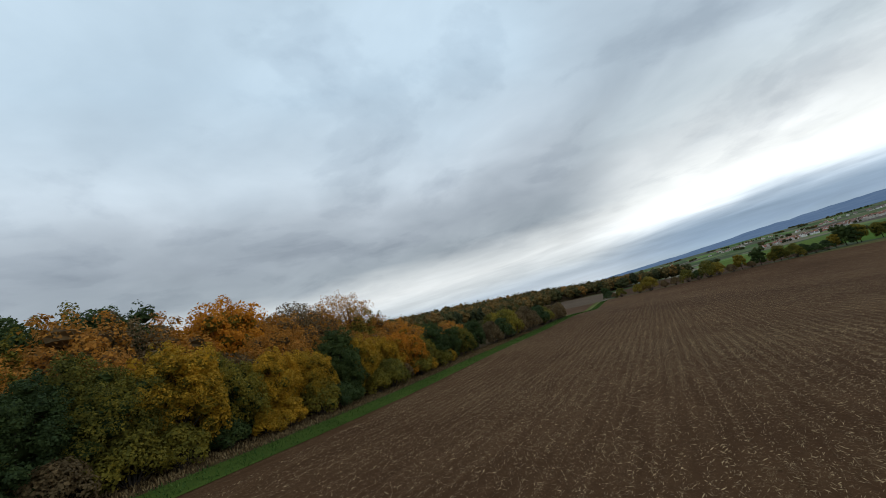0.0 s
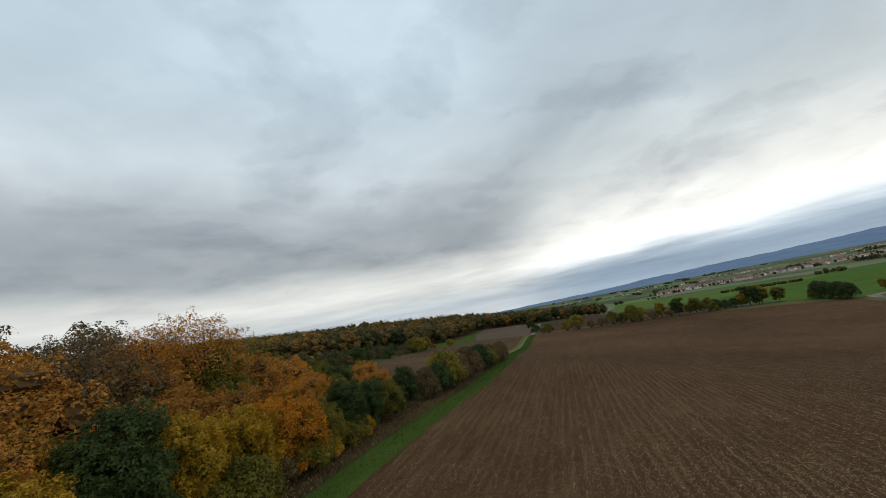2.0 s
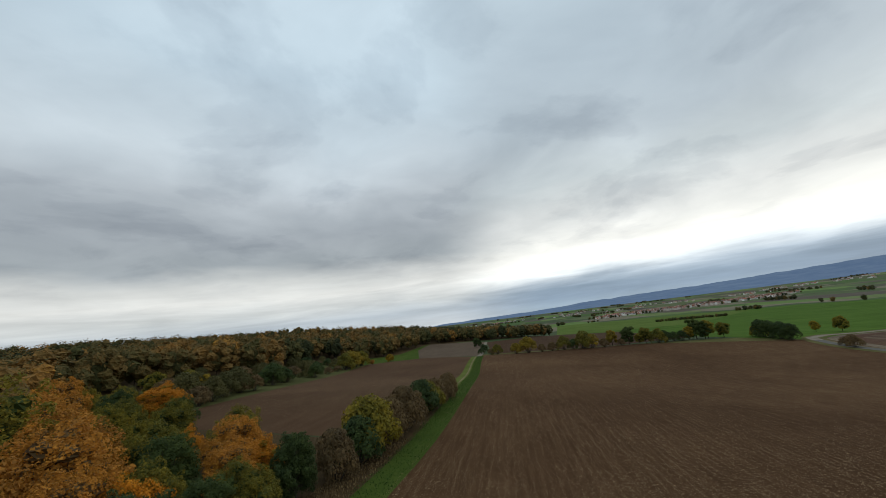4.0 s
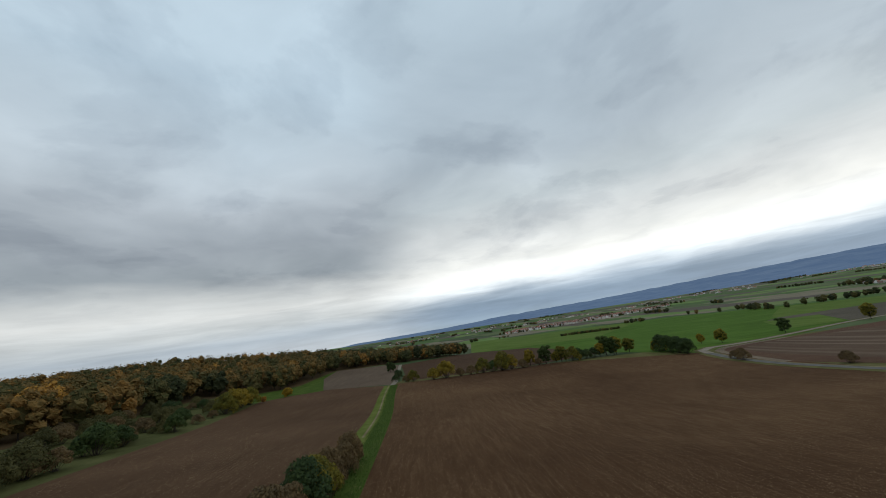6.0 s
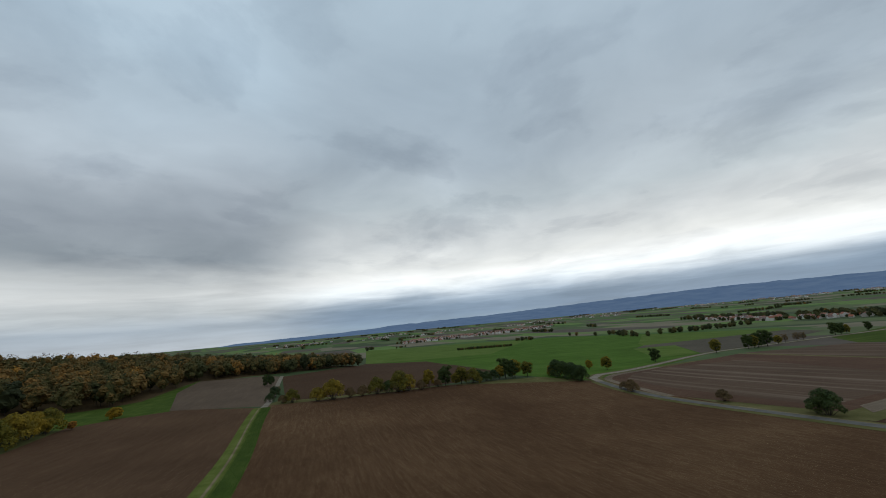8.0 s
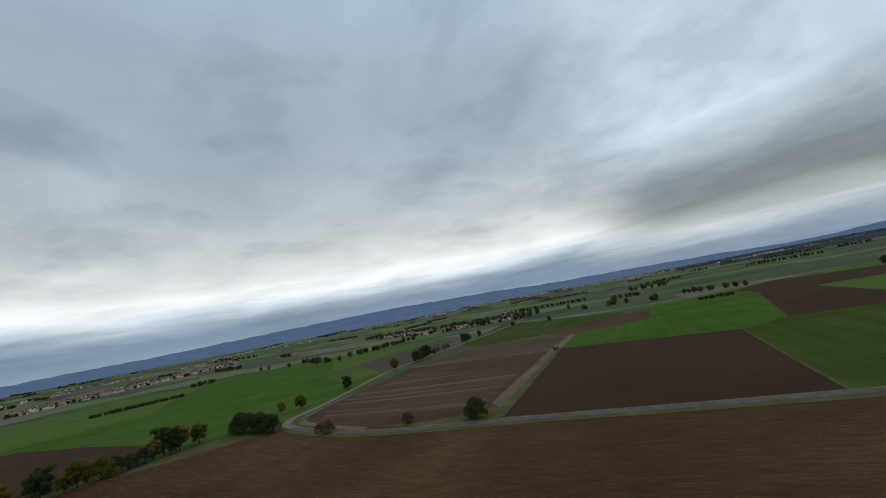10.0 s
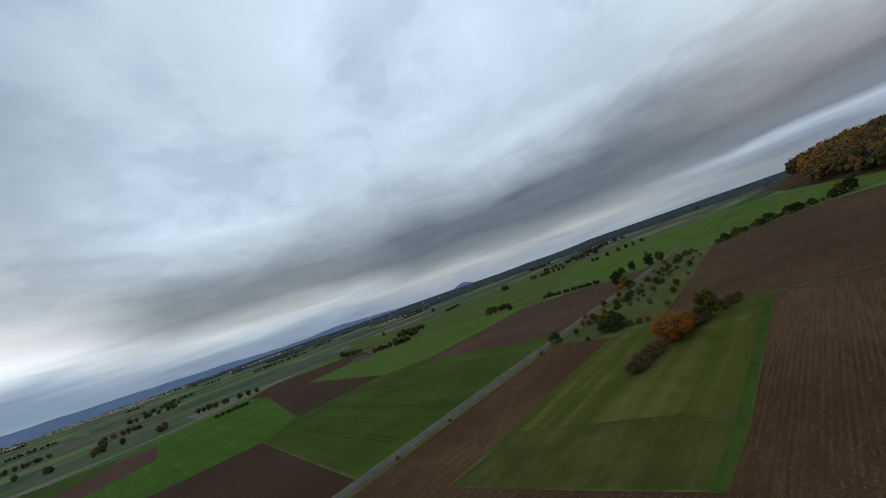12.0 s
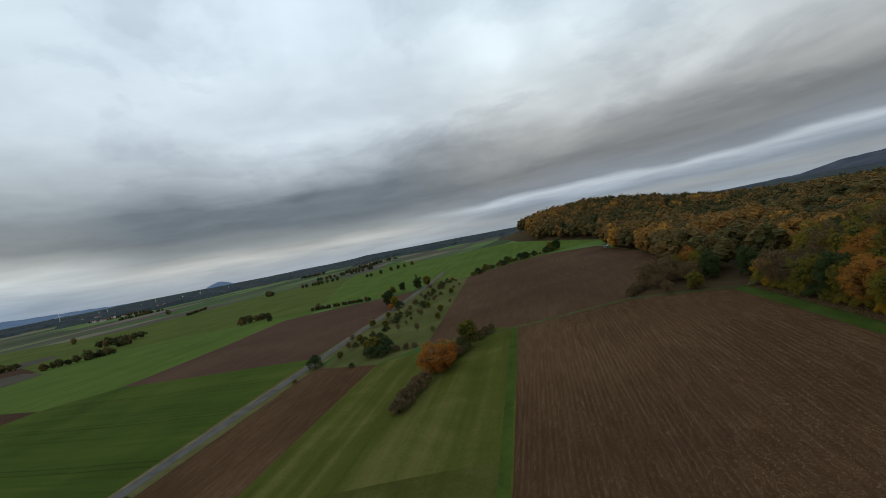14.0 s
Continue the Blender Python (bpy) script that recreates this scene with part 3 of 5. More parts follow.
field("hill_floor", [[(-60, 150), (-60, -40), (-100, -150), (-118, -182), (-105, -290), (-140, -480), (-420, -480), (-420, 150)], [(-60, 150), (-30, 195), (-8, 228), (8, 290), (62, 300), (88, 348), (130, 366), (120, 540), (-100, 560), (-420, 420), (-420, 150)],
                     [(130, 366), (232, 384), (250, 392), (240, 450), (120, 540)]], 0.015, LITTER, "fallen leaves under the hill woods", "ground")
field("wood_corner", [[(-36, -21), (-21, -40), (-26, -47), (-59, -65), (-60, -40), (-45, -24)], [(-55, -61), (-86, -109), (-101, -152), (-112, -150), (-60, -40)]], 0.028, LITTER, "fallen leaves at the corner of the wood", "ground")
field("scrub_valley", [[(-18, 110), (-4, 140), (18, 199), (36, 254), (40, 290), (8, 290), (-30, 195), (-60, 150)]], 0.022, SCRUB, "rough grass and scrub below the wood", "meadow")

field("grass_strip", ribbon(EDGE_LINE, -3.2, -0.1), 0.07, GRASS, "green grass strip along the field edge", "verge")
field("strip_lane", ribbon([q for q in EDGE_LINE if q[1] > 116], -6.4, -3.1), 0.065, LANE, "lighter trodden grass beside the green strip", "verge")
field("lane_rut", ribbon([q for q in EDGE_LINE if q[1] > 124], -4.5, -4.0), 0.085, DRYGRASS, "pale worn wheel rut in the grass", "track")
field("dry_verge", ribbon([q for q in EDGE_LINE if q[1] < 122], -7.4, -3.1), 0.06, LITTER, "dry leaf-strewn verge at the foot of the trees", "verge")
field("road", ribbon(ROAD_LINE, -1.65, 1.65), 0.12, ASPHALT, "narrow grey asphalt country road", "road")
field("verge_west", ribbon(ROAD_LINE, 1.65, 2.7), 0.09, DRYGRASS, "dry grass verge beside the road", "verge")
field("verge_east", ribbon(ROAD_LINE, -4.4, -1.65), 0.09, VERGE, "olive grass verge beside the road", "verge")
field("farm_track", ribbon(TRACK_LINE, -1.9, 1.9), 0.10, GRAVEL, "pale gravel farm track", "track")
field("strip_path", ribbon(curve_line([(84, 222), (97, 246), (127, 308), (148, 350)]), -1.2, 1.2), 0.08, GRAVEL, "pale path between the fields", "track")
field("gravel_bend", ribbon(curve_line([(176, 106), (190, 122), (203, 136), (213, 141), (226, 142), (244, 138), (270, 132)], 3.0), -0.2, 3.2), 0.07, SOIL_PALE, "pale tractor tracks round the field corner", "track")
field("meadow_border", ribbon([(9.5, -52), (38, 6), (45, 18)], 0.3, 2.0), 0.075, GRASS, "greener strip along the meadow's edge", "verge")
field("track_verge", ribbon(TRACK_LINE, 1.9, 3.6), 0.09, VERGE, "olive grass beside the farm track", "verge")
field("track_verge_north", ribbon(TRACK_LINE, -3.6, -1.9), 0.09, VERGE, "olive grass beside the farm track", "verge")
field("field_border", ribbon([(-36.5, -21.5), (-21, -40), (10, -53), (36, -67)], -0.9, 0.9), 0.09, SCRUB, "grassy border between two brown fields", "verge")


# ---- trees ----
def tube(verts, faces, a, b, ra, rb, sides=6):
    a, b = Vector(a), Vector(b)
    q = (b - a).to_track_quat("Z", "Y")
    s = len(verts)
    for c, r in ((a, ra), (b, rb)):
        for k in range(sides):
            w = 2 * math.pi * k / sides
            verts.append(tuple(c + q @ Vector((r * math.cos(w), r * math.sin(w), 0))))
    for k in range(sides):
        n = (k + 1) % sides
        faces.append((s + k, s + n, s + sides + n, s + sides + k))


def leaves(rng, lobes, count, size, middle, droop=0.25, loose=0.42):
    """Single rhombic leaves on the outside of rounded lobes (x, y, z, r, flat)."""
    lobes = np.array(lobes)
    w = lobes[:, 3] ** 2
    pick = rng.choice(len(lobes), count, p=w / w.sum())
    c, r, fl = lobes[pick, :3], lobes[pick, 3], lobes[pick, 4]
    d = rng.normal(size=(count, 3))
    d /= np.linalg.norm(d, axis=1)[:, None]
    out = c - np.array(middle)
    out /= np.linalg.norm(out, axis=1)[:, None] + 1e-6
    d = d + 0.55 * out + np.array([0, 0, 0.25])
    d /= np.linalg.norm(d, axis=1)[:, None]
    rad = r * (1.0 - 0.42 * rng.random(count) ** 1.6 + 0.10 * rng.random(count) ** 3)
    p = c + d * rad[:, None] * np.stack([np.ones(count), np.ones(count), fl], 1)
    n = d + rng.normal(scale=loose, size=(count, 3)) + np.array([0, 0, 0.2])
    n /= np.linalg.norm(n, axis=1)[:, None]
    u = np.cross(n, rng.normal(size=(count, 3)))
    u /= np.linalg.norm(u, axis=1)[:, None]
    u[:, 2] -= droop * rng.random(count)
    v = np.cross(n, u)
    s = size * (0.55 + 0.9 * rng.random(count))[:, None]
    return np.stack([p - u * s * 0.62, p + u * s * 0.34 + v * s * 0.42, p + u * s * 0.34 - v * s * 0.42], 1).reshape(-1, 3)


def leaf_mesh(name, verts, mat, corners=3):
    n = len(verts) // corners
    me = bpy.data.meshes.new(name)
    me.vertices.add(n * corners)
    me.vertices.foreach_set("co", np.asarray(verts, np.float32).ravel())
    me.loops.add(n * corners)
    me.loops.foreach_set("vertex_index", np.arange(n * corners, dtype=np.int32))
    me.polygons.add(n)
    me.polygons.foreach_set("loop_start", np.arange(0, n * corners, corners, dtype=np.int32))
    me.update(calc_edges=True)
    me.materials.append(mat)
    return me


def clump(verts, faces, rng, c, rx, rz, rings=4, sides=6, rough=(0.82, 1.12)):
    """A rough closed lump of foliage."""
    s = len(verts)
    for k in range(rings):
        e = math.pi * (0.5 - (k + 0.5) / rings)
        for i in range(sides):
            w, f = 2 * math.pi * (i + 0.5 * k) / sides, rng.uniform(*rough)
            verts.append((c[0] + rx * f * math.cos(e) * math.cos(w), c[1] + rx * f * math.cos(e) * math.sin(w), c[2] + rz * f * math.sin(e)))
    for k in range(rings - 1):
        for i in range(sides):
            n = (i + 1) % sides
            faces.append((s + k * sides + i, s + (k + 1) * sides + i, s + (k + 1) * sides + n, s + k * sides + n))
    faces.append(tuple(s + i for i in range(sides)))
    return 1 + (rings - 1) * sides


def crown_lobes(rng, height, radius, base, n, ragged=0.3, flat=0.8):
    """Lobes on an egg-shaped crown between base and height."""
    half, mid = (height - base) / 2, (height + base) / 2
    lobes = [(0, 0, mid, radius * 0.62, 1.1)]
    for k in range(n):
        t = (k + 0.5) / n
        zz = 1 - 1.85 * t
        w = k * 2.39996 + rng.random() * 0.7
        ring = math.sqrt(max(0, 1 - zz * zz))
        f = 0.70 + ragged * (rng.random() - 0.5)
        lr = radius * (0.26 + 0.18 * rng.random())
        lobes.append((ring * math.cos(w) * radius * f, ring * math.sin(w) * radius * f, mid + zz * half * (f + 0.06), lr, flat))
    return lobes, (0, 0, mid - half * 0.25)


def sprays(rng, lobes, each, up=0.75):
    """Small clumps on the outside of each lobe, drawn upwards as twigs are."""
    out = list(lobes)
    for x, y, z, r, _ in lobes[1:]:
        for k in range(each):
            d = Vector(rng.normal(size=3)) + Vector((x, y, 0)).normalized() * 0.6 + Vector((0, 0, up))
            d = d.normalized() * r * rng.uniform(0.85, 1.2)
            out.append((x + d.x, y + d.y, z + d.z, r * rng.uniform(0.30, 0.46), 1.35))
    return out


def tree(name, seed, height, radius, base, nlobes, count, size, leaf, label, ragged=0.3, lean=0.0, category="tree", bare=0.0, fine=0):
    rng = np.random.default_rng(seed)
    top = new(name)
    lobes, mid = crown_lobes(rng, height, radius, base, nlobes, ragged)
    if fine:
        over = height / max(z + 1.5 * r for _, _, z, r, _ in lobes)
        lobes = [(x, y, z * over, r, f) for x, y, z, r, f in lobes]
    tv, tf = [], []
    rt = 0.018 * height + 0.05
    tube(tv, tf, (0, 0, -0.3), (lean * 0.3, 0, base + 0.5), rt, rt * 0.75, 8)
    tube(tv, tf, (lean * 0.3, 0, base + 0.5), (lean, 0, height * 0.82), rt * 0.75, rt * 0.15, 7)
    for lx, ly, lz, lr, _ in lobes[1:]:
        z0 = base + (lz - base) * 0.35
        tube(tv, tf, (lean * 0.4, 0, z0), (lx * 0.95, ly * 0.95, lz), rt * 0.35, rt * 0.10, 3)
        if bare:
            for k in range(4):
                e = Vector((lx, ly, lz)) + Vector(rng.normal(size=3)) * lr * 0.6 + Vector((lx, ly, abs(lz) * 0.2)) * 0.10
                tube(tv, tf, (lx * 0.8, ly * 0.8, lz - lr * 0.2), e, rt * 0.08, 0.012, 3)
    mesh_object("trunk", tv, tf, BARK, parent=top)
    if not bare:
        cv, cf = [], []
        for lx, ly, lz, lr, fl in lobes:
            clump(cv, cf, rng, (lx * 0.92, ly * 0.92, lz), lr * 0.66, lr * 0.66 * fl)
        mesh_object("inner_foliage", cv, cf, LEAF[INNER_SHADE.get(leaf, leaf)], parent=top)
    crown = new("crown", leaf_mesh("crown", leaves(rng, sprays(rng, lobes, fine) if fine else lobes, count, size, mid), LEAF[leaf]))
    crown.parent = top
    return tagged(top, label, category)


def bush(name, seed, height, radius, nlobes, count, size, leaf, label, category="bush"):
    rng = np.random.default_rng(seed)
    top = new(name)
    lobes = [(0, 0, height * 0.45, radius * 0.55, 0.9)]
    tv, tf = [], []
    for k in range(nlobes):
        w, f = k * 2.39996, math.sqrt((k + 0.4) / nlobes)
        lr = radius * (0.30 + 0.16 * rng.random())
        z = height * (0.20 + 0.62 * (1 - f * f) + 0.12 * rng.random())
        lobes.append((math.cos(w) * radius * 0.75 * f, math.sin(w) * radius * 0.75 * f, max(z, lr * 0.6), lr, 0.9))
        tube(tv, tf, (0.1 * math.cos(w), 0.1 * math.sin(w), -0.2), lobes[-1][:3], 0.05, 0.015, 3)
    mesh_object("stem", tv, tf, BARK, parent=top)
    crown = new("crown", leaf_mesh("crown", leaves(rng, lobes, count, size, (0, 0, height * 0.3)), LEAF[leaf]))
    crown.parent = top
    return tagged(top, label, category)


def sited(x, y, scale=1.0, turn=0.0, sink=0.05, tall=1.0):
    return pose(x, y, ground_z(x, y) - sink, 0, 0, turn) @ Matrix.Diagonal((scale, scale, scale * tall, 1))


class Plant:
    """A kind of tree or bush: built at its first place, copied to the others."""

    def __init__(self, make, group):
        self.make, self.group, self.first = make, group, None

    def at(self, m):
        if self.first is None:
            self.first = self.make()
            self.first.matrix_basis = m
            tagged(self.first, group=self.group)
            return self.first
        return copy_thing(self.first, m)


# ---- the wood beside the field ----
NEAR, MID = "trees of the wood's edge", "field trees"
LOOK = {
    "yellow": ("maple_tree", 11, 3.5, 0.6, "yellow-green maple tree at the wood's edge"),
    "olive": ("hornbeam_tree", 12, 3.8, 0.4, "olive-green hornbeam tree at the wood's edge"),
    "orange": ("cherry_tree", 13, 3.5, 0.6, "orange cherry tree in full autumn colour"),
    "rust": ("oak_tree", 14, 3.9, 0.6, "rust-brown oak tree at the wood's edge"),
    "green": ("holly_tree", 15, 3.3, 0.3, "dark green dense tree at the wood's edge"),
    "brown": ("beech_tree", 16, 3.8, 1.0, "brown half-bare beech tree"),
}


def edge_kind(kind, count, size, lobes, fine, more):
    name, seed, radius, base, label = LOOK[kind]
    bare = 1.0 if kind == "brown" else 0.0
    return Plant(lambda: tree(name, seed + more, 11.0, radius, base, lobes, count if not bare else count * 7 // 10, size, kind, label, 0.42, bare=bare, fine=fine), NEAR)


near_kinds = {k: edge_kind(k, 19000, 0.20, 32, 7, 0) for k in LOOK}
back_kinds = {k: edge_kind(k, 12000, 0.22, 28, 6, 100) for k in LOOK}
tall_tree = Plant(lambda: tree("tall_beech_tree", 21, 14.8, 4.2, 5.5, 28, 9000, 0.16, "rust", "tall orange-brown tree that stands above the wood", 0.4, bare=1.0, fine=4), NEAR)
tall_dark = Plant(lambda: tree("tall_oak_tree", 23, 14.5, 3.6, 5.0, 24, 8500, 0.18, "brown", "tall dark tree with gaps in its crown", 0.45, bare=1.0, fine=4), NEAR)
pine = Plant(lambda: tree("pine_tree", 22, 14.8, 4.7, 7.0, 22, 10000, 0.28, "green", "dark green pine above the wood", 0.6, fine=3), NEAR)
under = {
    "olive": Plant(lambda: bush("hazel_bush", 31, 3.2, 2.2, 18, 5000, 0.19, "olive", "olive-green hazel bush at the foot of the trees"), "bushes at the wood's edge"),
    "yellow": Plant(lambda: bush("field_maple_bush", 32, 3.0, 2.0, 18, 5000, 0.19, "yellow", "yellow bush at the foot of the trees"), "bushes at the wood's edge"),
    "green": Plant(lambda: bush("privet_bush", 33, 3.0, 2.1, 18, 5000, 0.19, "green", "dark green bush at the foot of the trees"), "bushes at the wood's edge"),
    "brown": Plant(lambda: bush("thorn_bush", 34, 3.0, 2.1, 18, 5000, 0.18, "brown", "brown half-bare thorn bush"), "bushes at the wood's edge"),
}
rng = random.Random(4)


def edge_point(s):
    """The point s metres along the field's west edge, and the way to the wood."""
    left, t = s, Vector((0, 1))
    for a, b in zip(EDGE_LINE, EDGE_LINE[1:]):
        a, b = Vector(a), Vector(b)
        d = (b - a).length
        t = (b - a) / d
        if left <= d:
            break
        left -= d
    return a + t * left, Vector((-t.y, t.x))


def row(plants, kinds, start, step, off, size, jitter=0.7):
    """Trees along the edge; the wood grows lower towards its north end."""
    for i, kind in enumerate(kinds):
        s = start + i * step + rng.uniform(-jitter, jitter)
        p, n = edge_point(s)
        q = p + n * (off + rng.uniform(-0.7, 0.7))
        low = 1.0 - 0.26 * min(1.0, max(0.0, (s - 64) / 32))
        plants[kind].at(sited(q.x, q.y, size * low * rng.uniform(0.93, 1.07), rng.uniform(0, 360), tall=rng.uniform(0.95, 1.05)))


# From the field corner in the south to the gap before the hedge bushes in the north.
row(near_kinds, ["brown", "brown", "olive", "green", "olive", "rust", "olive", "olive", "olive", "green", "olive", "yellow", "olive", "yellow", "yellow", "green", "yellow", "yellow",
                 "orange", "olive", "green", "green"], 7.15, 4.15, 7.3, 0.86)
row(near_kinds, ["olive", "brown", "olive", "rust", "olive", "olive", "rust", "olive", "olive", "rust", "olive", "rust", "olive", "brown", "rust", "olive", "rust", "rust", "rust", "orange", "rust", "olive"],
    4, 4.3, 12.0, 0.95)
row(back_kinds, ["olive", "brown", "olive", "rust", "olive", "brown", "green", "orange", "rust", "olive", "rust", "brown", "rust", "orange", "rust", "brown", "rust", "olive", "rust", "rust"],
    3, 4.7, 17.0, 1.04)
row(back_kinds, ["green", "olive", "brown", "rust", "olive", "brown", "olive", "orange", "yellow", "olive", "rust", "orange", "rust", "brown", "orange", "rust", "olive"], 3, 5.6, 23.5, 1.10)
row(back_kinds, ["olive", "brown", "olive", "olive", "brown", "orange", "olive", "yellow", "olive", "rust", "orange", "rust", "brown", "orange", "rust"], 5, 5.9, 29.0, 1.10)
for i in range(30):
    p, n = edge_point(2 + i * 3.1 + rng.uniform(-0.5, 0.5))
    q = p + n * (6.0 + rng.uniform(-0.5, 0.5))
    under[rng.choice(["olive", "olive", "yellow", "green", "brown", "olive"])].at(sited(q.x, q.y, rng.uniform(0.7, 1.05), rng.uniform(0, 360)))
for x, y, s in ((-17.5, 62.5, 1.0), (-21.5, 61, 0.95)):
    tall_tree.at(sited(x, y, s, 40 * x))
for x, y, s in ((-29, 65, 1.0), (-33, 68, 0.95), (-36, 60, 0.98), (-25.5, 71, 0.92)):
    tall_dark.at(sited(x, y, s, 30 * x))
for x, y, s in ((-40, 31.5, 1.0), (-34, 37, 1.0), (-45, 26, 0.98), (-49, 33, 1.0), (-52, 24, 0.95)):
    pine.at(sited(x, y, s, 50 * x))
for kind, x, y, s in (("green", -46.5, -27, 0.85), ("yellow", -41.5, -20, 0.66), ("orange", -50, -12, 0.8), ("brown", -38.5, -11, 0.72), ("olive", -35, -4.5, 0.48), ("yellow", -15, 49.5, 0.78)):
    near_kinds[kind].at(sited(x, y, s, x * 20))
for kind, x, y, s in (("brown", -30, -40, 0.5), ("brown", -37, -36, 0.72), ("brown", -40, -44, 0.7), ("olive", -45, -48, 0.75), ("brown", -51, -56, 0.7), ("olive", -46, -40, 0.9), ("brown", -55, -52, 0.85), ("brown", -27, -34, 0.42),
                      ("olive", -32, -30, 0.6), ("brown", -35, -41, 0.6), ("green", -42, -34, 0.85), ("rust", -50, -46, 0.9), ("brown", -61, -65, 0.7), ("rust", -66, -74, 0.75)):
    near_kinds[kind].at(sited(x, y, s, x * 31))
near_kinds["orange"].at(sited(-19.8, 114.5, 1.3, 20, tall=0.62))
near_kinds["orange"].at(sited(-8, 84, 0.62, 20))
near_kinds["green"].at(sited(edge_point(69.5)[0].x - 6.2, edge_point(69.5)[0].y + 3.0, 0.76, 70))
for kind, x, y, s in (("green", 2.4, 74, 0.62), ("olive", -0.5, 69, 0.66), ("rust", -3, 79.5, 0.68), ("orange", -0.5, 76, 0.68), ("olive", -4, 86, 0.7), ("rust", -2, 73, 0.62), ("olive", -12, 92, 0.75), ("green", -13, 99, 0.6), ("green", -6, 72, 0.75), ("olive", -9, 77, 0.8), ("rust", -14, 75, 0.9), ("olive", -16, 88, 0.8), ("orange", -6, 66.5, 0.8), ("rust", -19, 82, 0.95), ("olive", -18, 96, 0.75), ("green", -22, 104, 0.7),
                      ("olive", -25, 112, 0.75), ("rust", -24, 92, 0.9), ("yellow", -29, 100, 0.85), ("rust", -31, 110, 0.9), ("olive", -33, 120, 0.8)):
    near_kinds[kind].at(sited(x, y, s, rng.uniform(0, 360)))

# Hedge bushes between the grass strip and the western field.
for kind, x, y, size in (("olive", 9.8, 83.5, 1.6), ("green", 8.2, 81, 1.45), ("brown", 12.8, 87.5, 1.1), ("brown", 15.6, 91, 1.25), ("green", 20.4, 99.5, 1.6), ("olive", 21.6, 101, 1.25), ("brown", 24, 104, 1.0),
                         ("brown", 28.6, 110.5, 1.0), ("brown", 27, 107.5, 0.85), ("brown", 30, 113, 0.6), ("brown", 5.8, 77.5, 1.0), ("brown", 18, 95.5, 0.9)):
    under[kind].at(sited(x, y, size, x * 37, tall=1.45 if kind == "brown" else 1.1))


# ---- single trees and hedges of the fields ----
field_kinds = {
    "yellow": Plant(lambda: tree("field_maple_tree", 41, 8.0, 3.2, 0.8, 20, 5200, 0.29, "gold", "small yellow maple tree of the hedge row"), MID),
    "olive": Plant(lambda: tree("ash_tree", 42, 8.5, 3.4, 0.8, 22, 5200, 0.29, "olive", "olive-green tree of the hedge row"), MID),
    "green": Plant(lambda: tree("hawthorn_tree", 43, 8.5, 3.1, 0.6, 20, 5200, 0.29, "green", "dark green round tree of the hedge row"), MID),
    "rust": Plant(lambda: tree("pear_tree", 44, 8.5, 3.2, 0.9, 20, 5200, 0.29, "rust", "rust-brown tree beside the field"), MID),
    "orange": Plant(lambda: tree("orange_oak_tree", 45, 7.4, 4.9, 0.5, 40, 9000, 0.26, "russet", "bright orange spreading tree in the meadow", 0.55, fine=3), MID),
    "golden": Plant(lambda: tree("golden_maple_tree", 47, 6.8, 3.6, 0.3, 22, 3400, 0.40, "yellow", "round golden-yellow tree in the grass bay"), MID),
    "brown": Plant(lambda: tree("bare_tree", 46, 8.0, 3.0, 1.0, 18, 3400, 0.24, "brown", "brown tree losing its leaves", bare=1.0), MID),
}
field_bush = {
    "green": Plant(lambda: bush("blackthorn_bush", 51, 3.4, 2.1, 14, 3000, 0.21, "green", "dark green blackthorn bush of the hedge row"), "hedge bushes"),
    "olive": Plant(lambda: bush("dogwood_bush", 52, 3.4, 2.1, 14, 3000, 0.21, "olive", "olive-yellow bush of the hedge row"), "hedge bushes"),
    "brown": Plant(lambda: bush("rose_bush", 53, 3.2, 2.1, 14, 3000, 0.21, "brown", "brown leafless rose bush"), "hedge bushes"),
    "scrub": Plant(lambda: bush("scrub_bush", 55, 3.2, 2.3, 15, 3000, 0.21, "scrub", "dull olive-brown scrub bush on rough grass"), "hedge bushes"),
    "yellow": Plant(lambda: bush("yellow_maple_bush", 54, 3.4, 2.1, 14, 3000, 0.21, "gold", "yellow bush of the hedge row"), "hedge bushes"),
}


def plant(kinds, rows):
    for kind, x, y, s in rows:
        kinds[kind].at(sited(x, y, s, (x * 53 + y * 31) % 360, tall=0.94 + ((x * 7 + y * 3) % 13) / 100))


plant(field_bush, [("olive", 96, 224, 1.5), ("brown", 93, 226, 1.0), ("yellow", 103, 216, 1.6), ("yellow", 108, 213, 1.5), ("brown", 115, 211, 1.2), ("brown", 120, 209, 1.3), ("olive", 126, 207, 1.3), ("green", 130, 205, 1.5),
                   ("olive", 134, 202, 1.6), ("yellow", 138, 200, 1.3), ("brown", 143, 197, 1.3), ("olive", 168, 187, 1.3), ("green", 172, 186, 1.1), ("green", 176, 185, 0.9), ("green", 180, 183, 1.0), ("brown", 152, 195, 1.0),
                   ("olive", 208, 165, 1.2), ("green", 206, 162, 1.6), ("green", 203, 157, 1.5), ("green", 200, 151, 1.4), ("green", 197, 146, 1.3), ("green", 199, 148, 1.3), ("brown", 181, 119, 1.3), ("brown", 185, 123, 1.0)])
